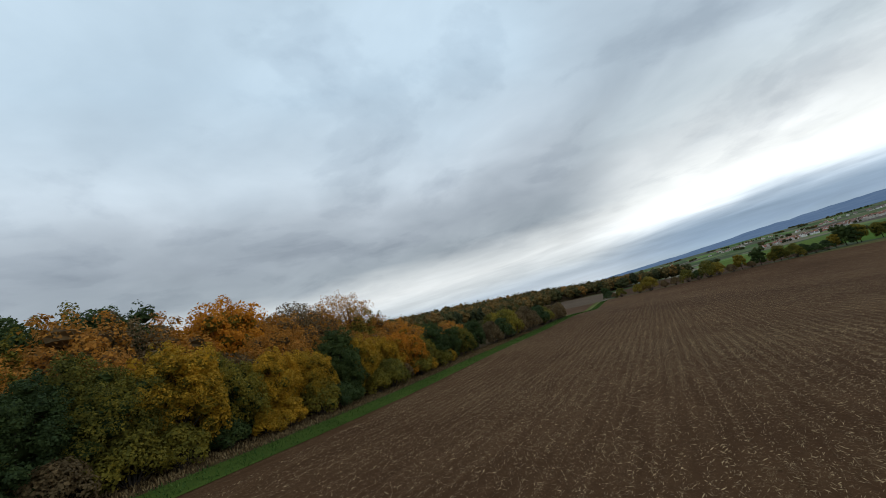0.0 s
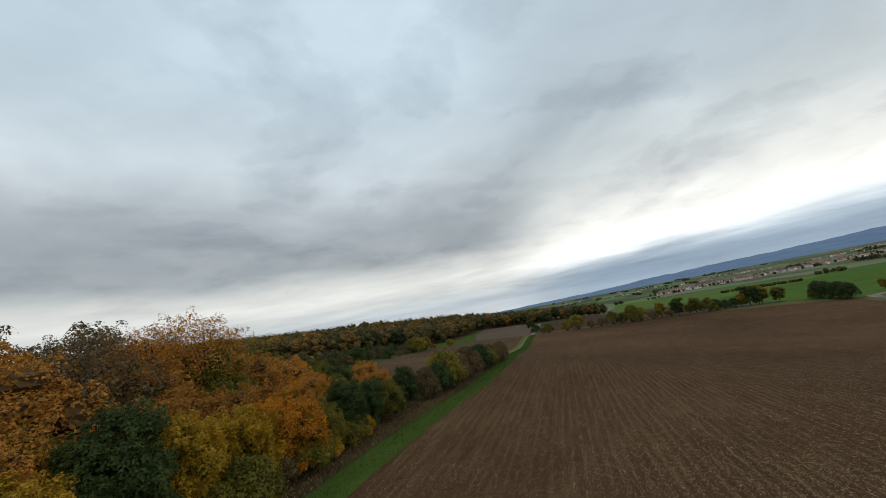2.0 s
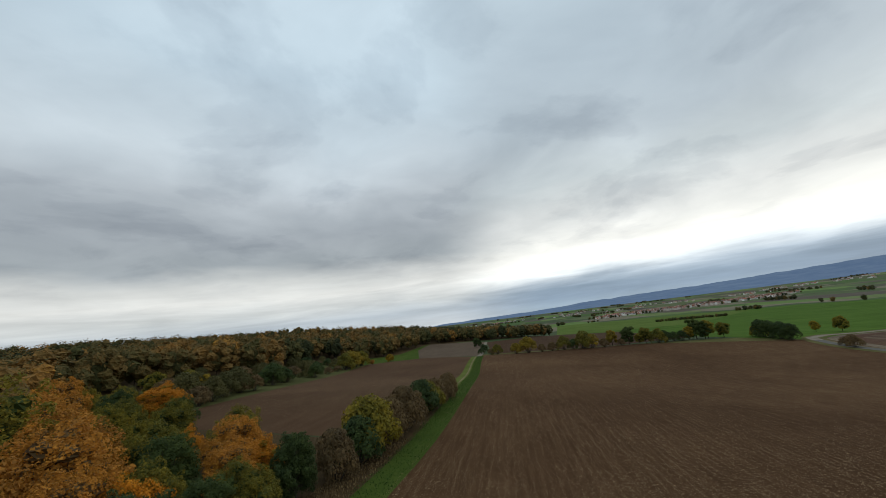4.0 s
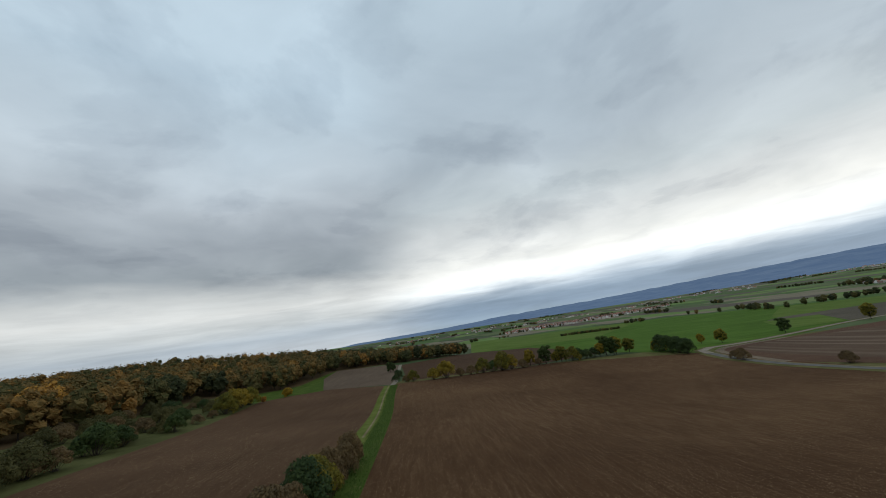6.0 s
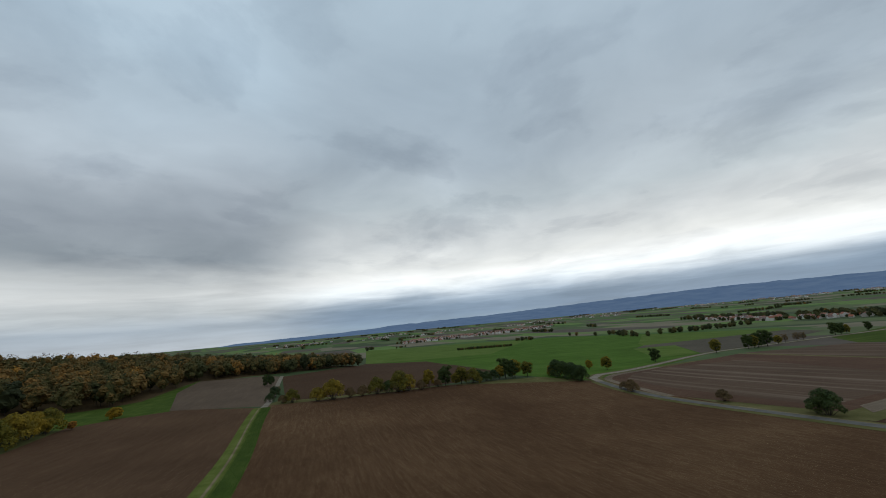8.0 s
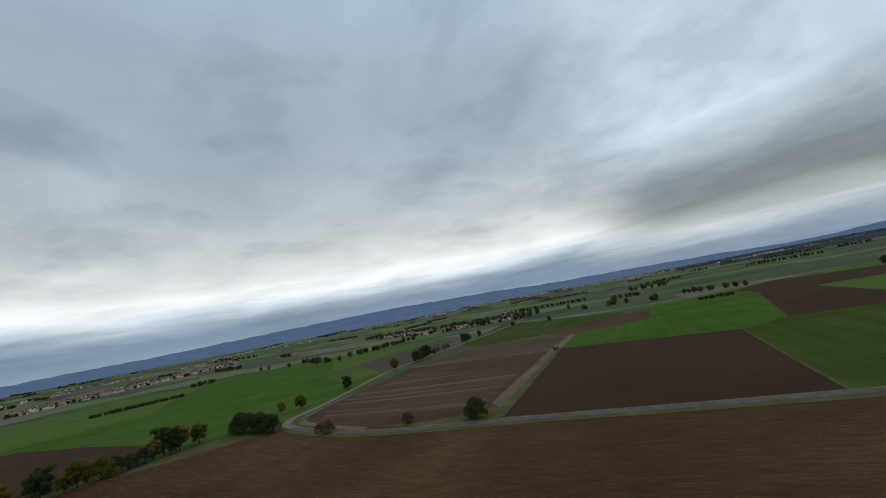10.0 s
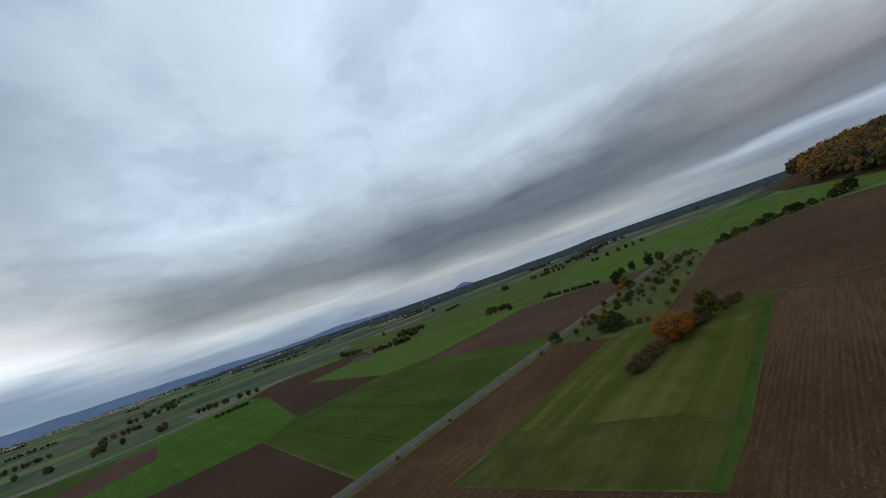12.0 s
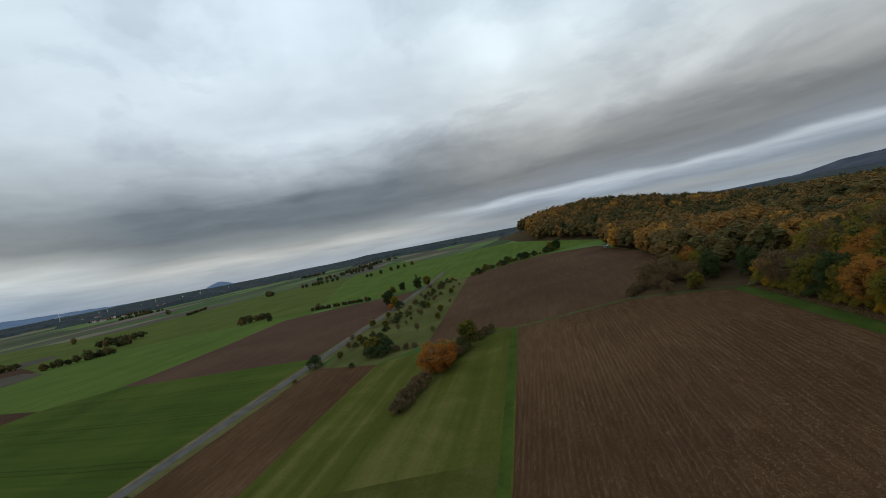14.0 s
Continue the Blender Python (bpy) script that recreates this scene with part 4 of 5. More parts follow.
plant(field_kinds, [("yellow", 149, 198, 0.95), ("green", 156, 194, 1.10), ("olive", 163, 190, 0.95), ("yellow", 183, 182, 0.85), ("green", 187, 181, 1.12), ("olive", 191, 178, 1.08), ("green", 189, 178, 0.95), ("olive", 198, 175, 1.0),
                    ("olive", 160, 191, 0.7), ("yellow", 209, 167, 0.68), ("green", 205, 155, 0.85),
                    ("yellow", 246, 162, 0.68), ("olive", 249, 153, 0.95), ("green", 299, 140, 1.0), ("olive", 354, 114, 1.15), ("green", 383, 98, 1.1), ("olive", 389, 95, 1.2), ("green", 396, 93, 1.2), ("green", 404, 88, 1.3),
                    ("olive", 420, 82, 0.9), ("brown", 432, 78, 0.9), ("brown", 444, 71, 1.0), ("brown", 452, 67, 0.9), ("green", 496, 46, 1.2), ("green", 503, 42, 1.1), ("olive", 512, 38, 1.0), ("green", 538, 22, 0.9)])
# beside the road
plant(field_bush, [("green", 159, 66, 1.15), ("green", 161, 68, 0.8), ("brown", 172, 89, 1.15), ("green", 70, -78.5, 0.8), ("brown", 107, -13.5, 0.3), ("brown", 98, -29, 0.25), ("brown", 75, -69, 0.35)])
# meadow: the orange tree in its row of bushes
plant(field_kinds, [("orange", 36.5, -41, 1.0), ("olive", 25, -50.5, 0.9), ("olive", 50.5, -73, 0.75)])
plant(field_bush, [("brown", 48.5, -25.5, 0.95), ("brown", 46.8, -28, 1.0), ("brown", 45, -30.5, 1.05), ("brown", 43.2, -33, 1.0), ("brown", 41.3, -35.5, 0.95), ("scrub", 33.5, -44.5, 1.15), ("brown", 30.5, -46.5, 1.1), ("scrub", 28, -48.5, 0.9), ("scrub", 32, -46, 1.0), ("brown", 21, -54, 0.75),
                   ("brown", 18, -56, 0.8), ("brown", 15.5, -58.5, 0.6), ("green", 49, -69, 0.7), ("green", 47, -71.5, 0.9), ("brown", 44, -70, 0.6), ("brown", 41, -68.8, 0.6), ("brown", 38.5, -67.5, 0.55), ("green", 52, -71, 0.7)])
# orchard
orch = random.Random(9)
for x, y in ((40, -98), (49, -119), (50, -97), (58, -102), (59, -89), (62, -81), (34, -88), (28, -112), (22, -126), (25, -146), (14, -157), (5, -145), (-5, -163), (-4, -193), (33, -122), (44, -108), (30, -132), (16, -140), (10, -170),
             (2, -178), (36, -104), (20, -108), (12, -122), (46, -86), (55, -95), (8, -186), (24, -96), (30, -78), (0, -158), (-8, -180), (41, -130), (35, -140), (18, -166), (53, -84)):
    k = orch.choice(["brown", "olive", "olive", "brown"])
    field_kinds[k].at(sited(x, y, orch.uniform(0.28, 0.48), orch.uniform(0, 360)))
for i in range(60):
    x = orch.uniform(-10, 60)
    y = -75 - (60 - x) * 1.75 + orch.uniform(-12, 12)
    field_bush[orch.choice(["brown", "scrub", "scrub", "green"])].at(sited(x, y, orch.uniform(0.22, 0.6), orch.uniform(0, 360)))
plant(field_kinds, [("green", 37, -165, 1.0), ("yellow", 35, -153, 0.85), ("rust", 38, -149, 0.5), ("green", 13, -205, 0.9), ("olive", 6, -206, 0.9), ("green", 22, -221, 0.7), ("olive", 30, -214, 0.75), ("rust", 38, -219, 0.5),
                    ("brown", 49, -217, 0.6), ("rust", -8, -190, 0.7), ("brown", 84, -246, 0.7)])
field_bush["green"].at(sited(33, -150, 0.8))
poplar = tree("poplar_tree", 61, 12.0, 1.3, 0.6, 18, 900, 0.5, "green", "slim dark poplar tree beside the road")
poplar.matrix_basis = sited(12, -214, 0.9)
# hedge along the top of the smooth field
for i in range(34):
    u = i / 33
    x, y = -20 - 68 * u, -184 - 8 * math.sin(u * 2.2)
    k = orch.choice(["brown", "olive", "green", "brown"])
    field_bush[k].at(sited(x + orch.uniform(-1, 1), y + orch.uniform(-2, 2), orch.uniform(0.4, 0.95), orch.uniform(0, 360)))
for x, y, s, k in ((-24, -182, 0.55, "rust"), (-27, -185, 0.6, "rust"), (-44, -190, 0.5, "olive"), (-84, -192, 0.85, "olive"), (-88, -190, 0.9, "green"), (-60, -191, 0.5, "brown")):
    field_kinds[k].at(sited(x, y, s, x * 40))
# hedge between the two brown fields, at the wood
plant(field_kinds, [("brown", -30, -45, 1.0), ("brown", -34, -47, 0.95), ("brown", -37, -44, 0.85), ("brown", -42, -48, 0.9), ("brown", -46, -52, 1.0)])
plant(field_bush, [("brown", -22, -42, 0.8), ("brown", -25, -43, 0.9), ("brown", -28, -44, 0.9), ("brown", -39, -40, 1.0), ("brown", -43, -41, 1.0), ("brown", -33, -41.5, 0.9)])
# scrub valley below the north-western wood
scr = random.Random(12)
for x, y, s, k in ((-18, 128, 1.2, "brown"), (-21, 131, 1.5, "scrub"), (-17, 134, 1.2, "scrub"), (-16, 141, 1.3, "scrub"), (-14, 148, 1.4, "scrub"), (-11, 151, 1.2, "brown"), (-8, 164, 1.2, "green"), (-5, 172, 0.9, "green"),
                   (4, 187, 0.9, "green"), (9, 200, 0.9, "brown"), (13, 212, 0.8, "brown"), (17, 221, 1.4, "olive"), (20, 229, 1.5, "yellow"), (23, 237, 1.4, "yellow"), (27, 247, 1.4, "olive"), (-26, 138, 1.6, "brown"), (-24, 150, 1.3, "scrub")):
    field_bush[k].at(sited(x, y, s, x * 41))
plant(field_kinds, [("rust", 33, 249, 0.78), ("yellow", 27, 243, 0.62), ("golden", 45.5, 264, 0.62), ("olive", -30, 142, 0.8), ("yellow", -22, 150, 0.6), ("olive", -28, 160, 0.7), ("green", 117, 300, 0.8), ("green", 122, 306, 0.6)])
for i in range(105):
    u, v = scr.random(), scr.random()
    x, y = -20 + 46 * u - 26 * v, 128 + 122 * u + 22 * v
    field_bush[scr.choice(["brown", "scrub", "scrub", "scrub", "green"])].at(sited(x, y, scr.uniform(0.4, 1.2), scr.uniform(0, 360)))
plant(field_bush, [("green", 100, 250, 0.9), ("brown", 104, 258, 0.8), ("green", 92, 236, 0.7), ("brown", 110, 270, 0.8)])


# ---- woods ----
def inside(poly, x, y):
    hit = False
    for (ax, ay), (bx, by) in zip(poly, poly[1:] + poly[:1]):
        if (ay > y) != (by > y) and x < (bx - ax) * (y - ay) / (by - ay) + ax:
            hit = not hit
    return hit


def wood(name, poly, step, seed, label, height=(10.5, 14.0), leaf=1.0, per=90, bias=0.0):
    """A far wood of many rounded crowns in one mesh; one tint a crown, darkened inside."""
    r = np.random.default_rng(seed)
    xs, ys = [p[0] for p in poly], [p[1] for p in poly]
    parts, tints, trunks, tfaces = [], [], [], []
    verts, faces, core_tints = [], [], []
    for gx in np.arange(min(xs), max(xs), step):
        for gy in np.arange(min(ys), max(ys), step):
            x, y = gx + r.uniform(-0.42, 0.42) * step, gy + r.uniform(-0.42, 0.42) * step
            if not inside(poly, x, y):
                continue
            hgt = r.uniform(*height)
            rad = step * r.uniform(0.52, 0.70)
            z = ground_z(x, y)
            deep = math.hypot(x - 20, y - 60) > 240
            lobes, mid = crown_lobes(r, hgt * 0.90, rad, hgt * 0.10, 9 if deep else 14, 0.36)
            lobes = [(a + x, b + y, c + z, d, e) for a, b, c, d, e in lobes]
            lobes[0] = (x, y, z + hgt * 0.50, rad * 0.90, hgt * 0.48 / (rad * 0.90))
            n, size = (per // 2, leaf * 1.45) if deep else (per, leaf)
            parts.append(leaves(r, lobes, n, size, (x, y, z + mid[2]), 0.2, 0.26))
            patch = noise.noise(Vector((x / 60, y / 60, seed))) * 0.28
            t = float(np.clip(0.47 + bias + patch + r.normal() * 0.16, 0, 1))
            tints.append(np.full(n, t, np.float32))
            # Lumps and core take a darker tint, painting in the shade behind the leaves.
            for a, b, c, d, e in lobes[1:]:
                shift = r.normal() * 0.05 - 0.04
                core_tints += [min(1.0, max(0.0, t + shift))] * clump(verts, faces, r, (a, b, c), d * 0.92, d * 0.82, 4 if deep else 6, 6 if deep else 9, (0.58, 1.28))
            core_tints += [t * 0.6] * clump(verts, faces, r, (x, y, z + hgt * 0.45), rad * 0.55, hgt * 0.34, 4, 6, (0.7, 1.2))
            tube(trunks, tfaces, (x, y, z - 0.2), (x, y, z + hgt * 0.6), 0.22, 0.1, 3)
    top = new(name)
    tagged(top, label, "wood", kind="stuff")
    me = leaf_mesh(name, np.concatenate(parts), WOOD)
    me.attributes.new("tint", "FLOAT", "FACE").data.foreach_set("value", np.concatenate(tints))
    crowns = new("crowns", me)
    crowns.parent = top
    tagged(crowns, kind="stuff")
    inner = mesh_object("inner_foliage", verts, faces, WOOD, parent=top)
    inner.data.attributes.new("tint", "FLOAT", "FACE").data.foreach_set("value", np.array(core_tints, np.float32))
    tagged(inner, kind="stuff")
    tagged(mesh_object("trunks", trunks, tfaces, BARK, parent=top), kind="stuff")
    return top


wood("wood_behind", [(-66, -45), (-54, -22), (-56, 20), (-45, 48), (-34, 90), (-36, 122), (-62, 152), (-150, 152), (-150, -60), (-66, -60)], 7.6, 71, "mixed autumn wood behind the field edge", (10.0, 12.5), 0.50, 560, 0.04)
wood("wood_south", [(-43, -32), (-50, -57), (-82, -104), (-97, -150), (-100, -166), (-120, -180), (-119, -221), (-112, -272), (-137, -330), (-172, -430), (-300, -430), (-300, -60), (-66, -60), (-60, -40)], 9.2, 72,
     "wooded hill in brown and dark green", (11.5, 15.0), leaf=0.58, per=620, bias=0.06)
wood("wood_south_west", [(-300, -430), (-300, -60), (-150, -60), (-150, 20), (-460, 20), (-560, -300)], 12.0, 75, "far part of the wooded hill", (12.0, 16.0), 0.9, 200, 0.0)
wood("wood_north_west", [(-62, 152), (-36, 192), (-12, 228), (4, 292), (36, 300), (60, 304), (86, 350), (60, 450), (-100, 460), (-270, 380), (-270, 152)], 9.2, 73, "rust and olive wood on the north-western slope", (11.8, 15.6), leaf=0.58, per=560, bias=0.03)
wood("wood_north", [(86, 350), (98, 364), (143, 368), (191, 366), (232, 385), (252, 392), (246, 430), (120, 460), (60, 450)], 8.4, 74, "dark wood at the end of the fields", leaf=0.75, per=500, bias=-0.10)


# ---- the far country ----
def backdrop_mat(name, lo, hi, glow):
    """Distant hills; haze is painted in as bluish colour and a faint emission."""
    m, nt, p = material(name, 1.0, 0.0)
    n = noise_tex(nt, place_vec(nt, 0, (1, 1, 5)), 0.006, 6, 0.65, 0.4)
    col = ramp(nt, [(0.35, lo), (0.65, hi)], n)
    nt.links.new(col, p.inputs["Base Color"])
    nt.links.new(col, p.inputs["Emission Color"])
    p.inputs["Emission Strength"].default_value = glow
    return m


def ridge(name, profile, near, far, eye, mat, label, seed, waves=0.06):
    """A chain of hills round the horizon; the profile gives azimuth and elevation in degrees."""
    az = np.arange(profile[0][0], profile[-1][0] + 0.01, 0.25)
    el = np.interp(az, [p[0] for p in profile], [p[1] for p in profile])
    n = len(az)
    verts, faces = [], []
    steps = [0.0, 0.25, 0.5, 0.75, 0.92, 1.0]
    for i in range(n):
        w = radians(az[i])
        bump_el = waves * noise.noise(Vector((az[i] * 0.9, seed, 0))) + waves * 0.5 * noise.noise(Vector((az[i] * 3.1, seed, 5)))
        top = eye + far * math.tan(radians(el[i] + bump_el))
        for f in steps:
            r = near + (far - near) * f
            x, y = r * math.sin(w), r * math.cos(w)
            g = ground_z(x, y) - 2
            rise = f ** 1.6
            verts.append((x, y, g + max(0.0, top - g) * rise + 6 * noise.noise(Vector((x / 180, y / 180, seed))) * f))
    m = len(steps)
    for i in range(n - 1):
        for k in range(m - 1):
            faces.append((i * m + k, (i + 1) * m + k, (i + 1) * m + k + 1, i * m + k + 1))
    return mesh_object(name, verts, faces, mat, label=label, category="hills", kind="structure", smooth_faces=True)


# Blue is the haze in the colour; the glow adds its pale light.
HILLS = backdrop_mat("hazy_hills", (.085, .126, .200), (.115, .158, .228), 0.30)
# Darker woods, with a little haze put in as blue tone and glow.
HILL_DARK = backdrop_mat("hazy_wooded_hill", (.055, .063, .085), (.085, .092, .112), 0.10)
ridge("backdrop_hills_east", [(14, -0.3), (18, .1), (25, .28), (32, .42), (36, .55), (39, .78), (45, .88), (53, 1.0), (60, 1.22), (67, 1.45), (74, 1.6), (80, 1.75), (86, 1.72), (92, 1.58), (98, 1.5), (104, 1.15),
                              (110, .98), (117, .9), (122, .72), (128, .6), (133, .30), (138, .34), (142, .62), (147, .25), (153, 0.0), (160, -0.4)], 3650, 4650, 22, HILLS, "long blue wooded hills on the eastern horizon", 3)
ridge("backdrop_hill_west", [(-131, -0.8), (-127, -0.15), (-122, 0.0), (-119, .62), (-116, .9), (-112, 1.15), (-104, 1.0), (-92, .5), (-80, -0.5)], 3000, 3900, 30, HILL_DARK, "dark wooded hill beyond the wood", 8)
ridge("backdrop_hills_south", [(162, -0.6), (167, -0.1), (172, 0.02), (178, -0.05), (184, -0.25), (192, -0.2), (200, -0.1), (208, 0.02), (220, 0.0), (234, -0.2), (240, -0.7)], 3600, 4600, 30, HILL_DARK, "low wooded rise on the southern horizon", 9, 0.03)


def heap():
    w, r = radians(161.3), 4300
    x, y = r * math.sin(w), r * math.cos(w)
    verts, faces, rings = [], [], 6
    for k in range(rings):
        f = k / (rings - 1)
        for i in range(20):
            a = 2 * math.pi * i / 20
            rad = 150 * (1 - f) ** 0.8 + 14
            verts.append((x + rad * math.cos(a), y + rad * math.sin(a), 6 + 58 * f + 3 * noise.noise(Vector((i * 0.7, k, 2)))))
    for k in range(rings - 1):
        for i in range(20):
            faces.append((k * 20 + i, k * 20 + (i + 1) % 20, (k + 1) * 20 + (i + 1) % 20, (k + 1) * 20 + i))
    faces.append(tuple((rings - 1) * 20 + i for i in range(20)))
    # HILLS gives the heap the same painted haze and glow.
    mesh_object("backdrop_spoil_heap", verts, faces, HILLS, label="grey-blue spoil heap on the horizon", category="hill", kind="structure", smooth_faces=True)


heap()


def scatter_trees(name, spots, label, per=55, leaf=2.0, seed=5, bias=-0.1):
    """Far trees (x, y, height) in one mesh."""
    r = np.random.default_rng(seed)
    parts, tints, cores, cfaces, ctints = [], [], [], [], []
    for x, y, hgt in spots:
        z = ground_z(x, y)
        lobes, mid = crown_lobes(r, hgt, hgt * r.uniform(0.40, 0.55), hgt * 0.08, 7, 0.35)
        lobes = [(a + x, b + y, c + z, d, e) for a, b, c, d, e in lobes]
        parts.append(leaves(r, lobes, per, leaf, (x, y, z + mid[2])))
        t = float(np.clip(0.24 + bias + r.normal() * 0.17, 0, 1))
        tints.append(np.full(per, t, np.float32))
        # The core is tinted darker than its leaves, as shade painted inside the crown.
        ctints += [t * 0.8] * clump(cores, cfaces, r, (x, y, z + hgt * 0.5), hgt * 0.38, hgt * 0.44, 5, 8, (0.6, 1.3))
    top = tagged(new(name), label, "trees", kind="stuff")
    me = leaf_mesh(name, np.concatenate(parts), WOOD)
    me.attributes.new("tint", "FLOAT", "FACE").data.foreach_set("value", np.concatenate(tints))
    crowns = tagged(new("crowns", me), kind="stuff")
    crowns.parent = top
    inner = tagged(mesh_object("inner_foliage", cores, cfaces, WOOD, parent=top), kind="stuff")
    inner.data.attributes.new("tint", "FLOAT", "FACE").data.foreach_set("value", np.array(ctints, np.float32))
    return top


far_rng = random.Random(21)


def line_of(x0, y0, x1, y1, n, h0=5, h1=8, spread=2.0):
    return [(x0 + (x1 - x0) * (i + far_rng.uniform(-.3, .3)) / max(1, n - 1) + far_rng.uniform(-spread, spread), y0 + (y1 - y0) * i / max(1, n - 1) + far_rng.uniform(-spread, spread), far_rng.uniform(h0, h1)) for i in range(n)]


spots = []
# hedges and clumps on the plain, north-east
spots += line_of(475, 463, 534, 403, 40, 3, 4.5, 1) + line_of(700, 480, 722, 470, 6, 6, 9, 5) + line_of(690, 490, 740, 500, 8, 4, 7, 4) + [(799, 428, 8), (792, 410, 8), (730, 346, 9)]
spots += line_of(552, 814, 600, 850, 8, 6, 9, 4) + line_of(600, 760, 650, 790, 5, 3, 5, 3)
# east
spots += [(652, -167, 9), (655, -172, 7), (798, -194, 9), (602, -214, 8), (529, -217, 10), (533, -214, 8), (774, -276, 9), (620, -40, 6), (640, -46, 6), (560, -80, 7)]
spots += line_of(388, -207, 404, -186, 10, 3, 4.5, 1) + line_of(600, -190, 700, -240, 9, 6, 9, 3) + line_of(985, -520, 1060, -470, 9, 9, 13, 8) + line_of(1149, -637, 1230, -600, 9, 9, 13, 8)
spots += line_of(480, -300, 540, -286, 6, 6, 8, 3) + line_of(780, -333, 830, -310, 7, 8, 10, 4) + line_of(536, -283, 560, -276, 4, 6, 9, 3)
# south
spots += line_of(247, -302, 292, -298, 18, 3.5, 6.5, 2) + [(262, -297, 8), (252, -301, 7)] + line_of(266, -354, 276, -360, 8, 7, 10, 4) + line_of(276, -404, 312, -399, 9, 6, 9, 3) + [(433, -557, 9), (120, -250, 5)]
spots += line_of(330, -644, 334, -731, 22, 3.5, 5, 1.5) + [(469, -899, 11), (462, -890, 8)] + line_of(196, -648, 210, -660, 8, 7, 10, 4) + line_of(128, -280, 146, -277, 9, 4, 7, 2) + line_of(359, -366, 400, -380, 9, 5, 9, 3)
spots += line_of(46, -222, 88, -246, 26, 1.6, 2.6, 1) + line_of(90, -650, 150, -670, 9, 6, 9, 3) + line_of(-30, -500, 40, -520, 7, 5, 7, 3) + line_of(20, -800, 140, -860, 16, 7, 10, 4)
scatter_trees("far_hedge_trees", spots, "scattered hedge trees on the farmland", 170, 1.0, 6, 0.04)
spots = []
for k in range(125):
    w, r = radians(far_rng.uniform(22, 196)), 900 + 2600 * far_rng.random() ** 0.6
    x, y = r * math.sin(w), r * math.cos(w)
    a = radians(far_rng.choice([62, 62, -28, 40]) + far_rng.uniform(-8, 8))
    ln = far_rng.uniform(30, 220)
    spots += line_of(x, y, x + ln * math.cos(a), y + ln * math.sin(a), int(ln / 8.5) + 1, 6, 11, 3)
scatter_trees("far_tree_rows", spots, "distant rows of trees on the plain", 40, 2.6, 7, 0.0)


def far_wood(name, x, y, lx, ly, turn, label, high=13):
    """A distant wood as one canopy with a broken top."""
    r = random.Random(int(x + y))
    nx, ny = max(6, int(lx / 16)), max(4, int(ly / 16))
    a = radians(turn)
    verts, faces = [], []
    for i in range(nx + 1):
        for j in range(ny + 1):
            u, v = (i / nx - 0.5) * lx + r.uniform(-5, 5), (j / ny - 0.5) * ly + r.uniform(-5, 5)
            px, py = x + u * math.cos(a) - v * math.sin(a), y + u * math.sin(a) + v * math.cos(a)
            edge = i in (0, nx) or j in (0, ny)
            verts.append((px, py, ground_z(px, py) + (-1 if edge else high * r.uniform(0.72, 1.12))))
    for i in range(nx):
        for j in range(ny):
            q = i * (ny + 1) + j
            faces.append((q, q + ny + 1, q + ny + 2, q + 1))
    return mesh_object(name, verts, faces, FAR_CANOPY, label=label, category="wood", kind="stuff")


def canopy_mat():
    m, nt, p = material("hazy_far_canopy", 1.0, 0.0)
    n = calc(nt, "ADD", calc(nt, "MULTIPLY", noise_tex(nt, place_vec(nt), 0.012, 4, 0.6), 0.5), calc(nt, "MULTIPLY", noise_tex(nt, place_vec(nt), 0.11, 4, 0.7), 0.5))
    # Blue-grey, not leaf green: distance haze mixed into the base colour.
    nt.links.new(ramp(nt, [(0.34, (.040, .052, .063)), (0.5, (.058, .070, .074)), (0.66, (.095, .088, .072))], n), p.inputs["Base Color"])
    return m


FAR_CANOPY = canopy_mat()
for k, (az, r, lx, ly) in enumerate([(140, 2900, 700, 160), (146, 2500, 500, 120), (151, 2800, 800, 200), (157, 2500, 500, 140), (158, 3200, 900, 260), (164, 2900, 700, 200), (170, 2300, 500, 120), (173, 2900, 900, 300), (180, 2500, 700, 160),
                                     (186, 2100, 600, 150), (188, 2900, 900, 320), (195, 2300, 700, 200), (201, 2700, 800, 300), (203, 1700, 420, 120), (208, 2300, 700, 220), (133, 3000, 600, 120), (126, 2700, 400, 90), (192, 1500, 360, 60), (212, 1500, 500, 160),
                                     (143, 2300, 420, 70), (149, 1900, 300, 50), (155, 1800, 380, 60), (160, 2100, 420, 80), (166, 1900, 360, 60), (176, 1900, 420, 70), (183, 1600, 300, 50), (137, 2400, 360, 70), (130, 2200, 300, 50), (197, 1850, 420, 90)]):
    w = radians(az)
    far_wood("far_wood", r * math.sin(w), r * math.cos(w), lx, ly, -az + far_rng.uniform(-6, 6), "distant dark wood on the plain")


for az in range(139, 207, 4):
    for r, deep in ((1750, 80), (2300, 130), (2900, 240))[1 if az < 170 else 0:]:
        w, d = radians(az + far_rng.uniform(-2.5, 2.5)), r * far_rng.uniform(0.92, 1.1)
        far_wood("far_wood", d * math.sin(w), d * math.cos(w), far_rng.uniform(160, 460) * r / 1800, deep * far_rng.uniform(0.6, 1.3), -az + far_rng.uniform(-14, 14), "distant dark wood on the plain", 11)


for x, y, lx, ly in ((-640, -250, 420, 620), (-1000, -420, 420, 900), (-700, 120, 420, 300), (-1150, 100, 500, 500), (-520, -620, 500, 300), (-900, -1000, 600, 420)):
    far_wood("far_wood", x, y, lx, ly, 8, "distant autumn wood beyond the hill", 15)


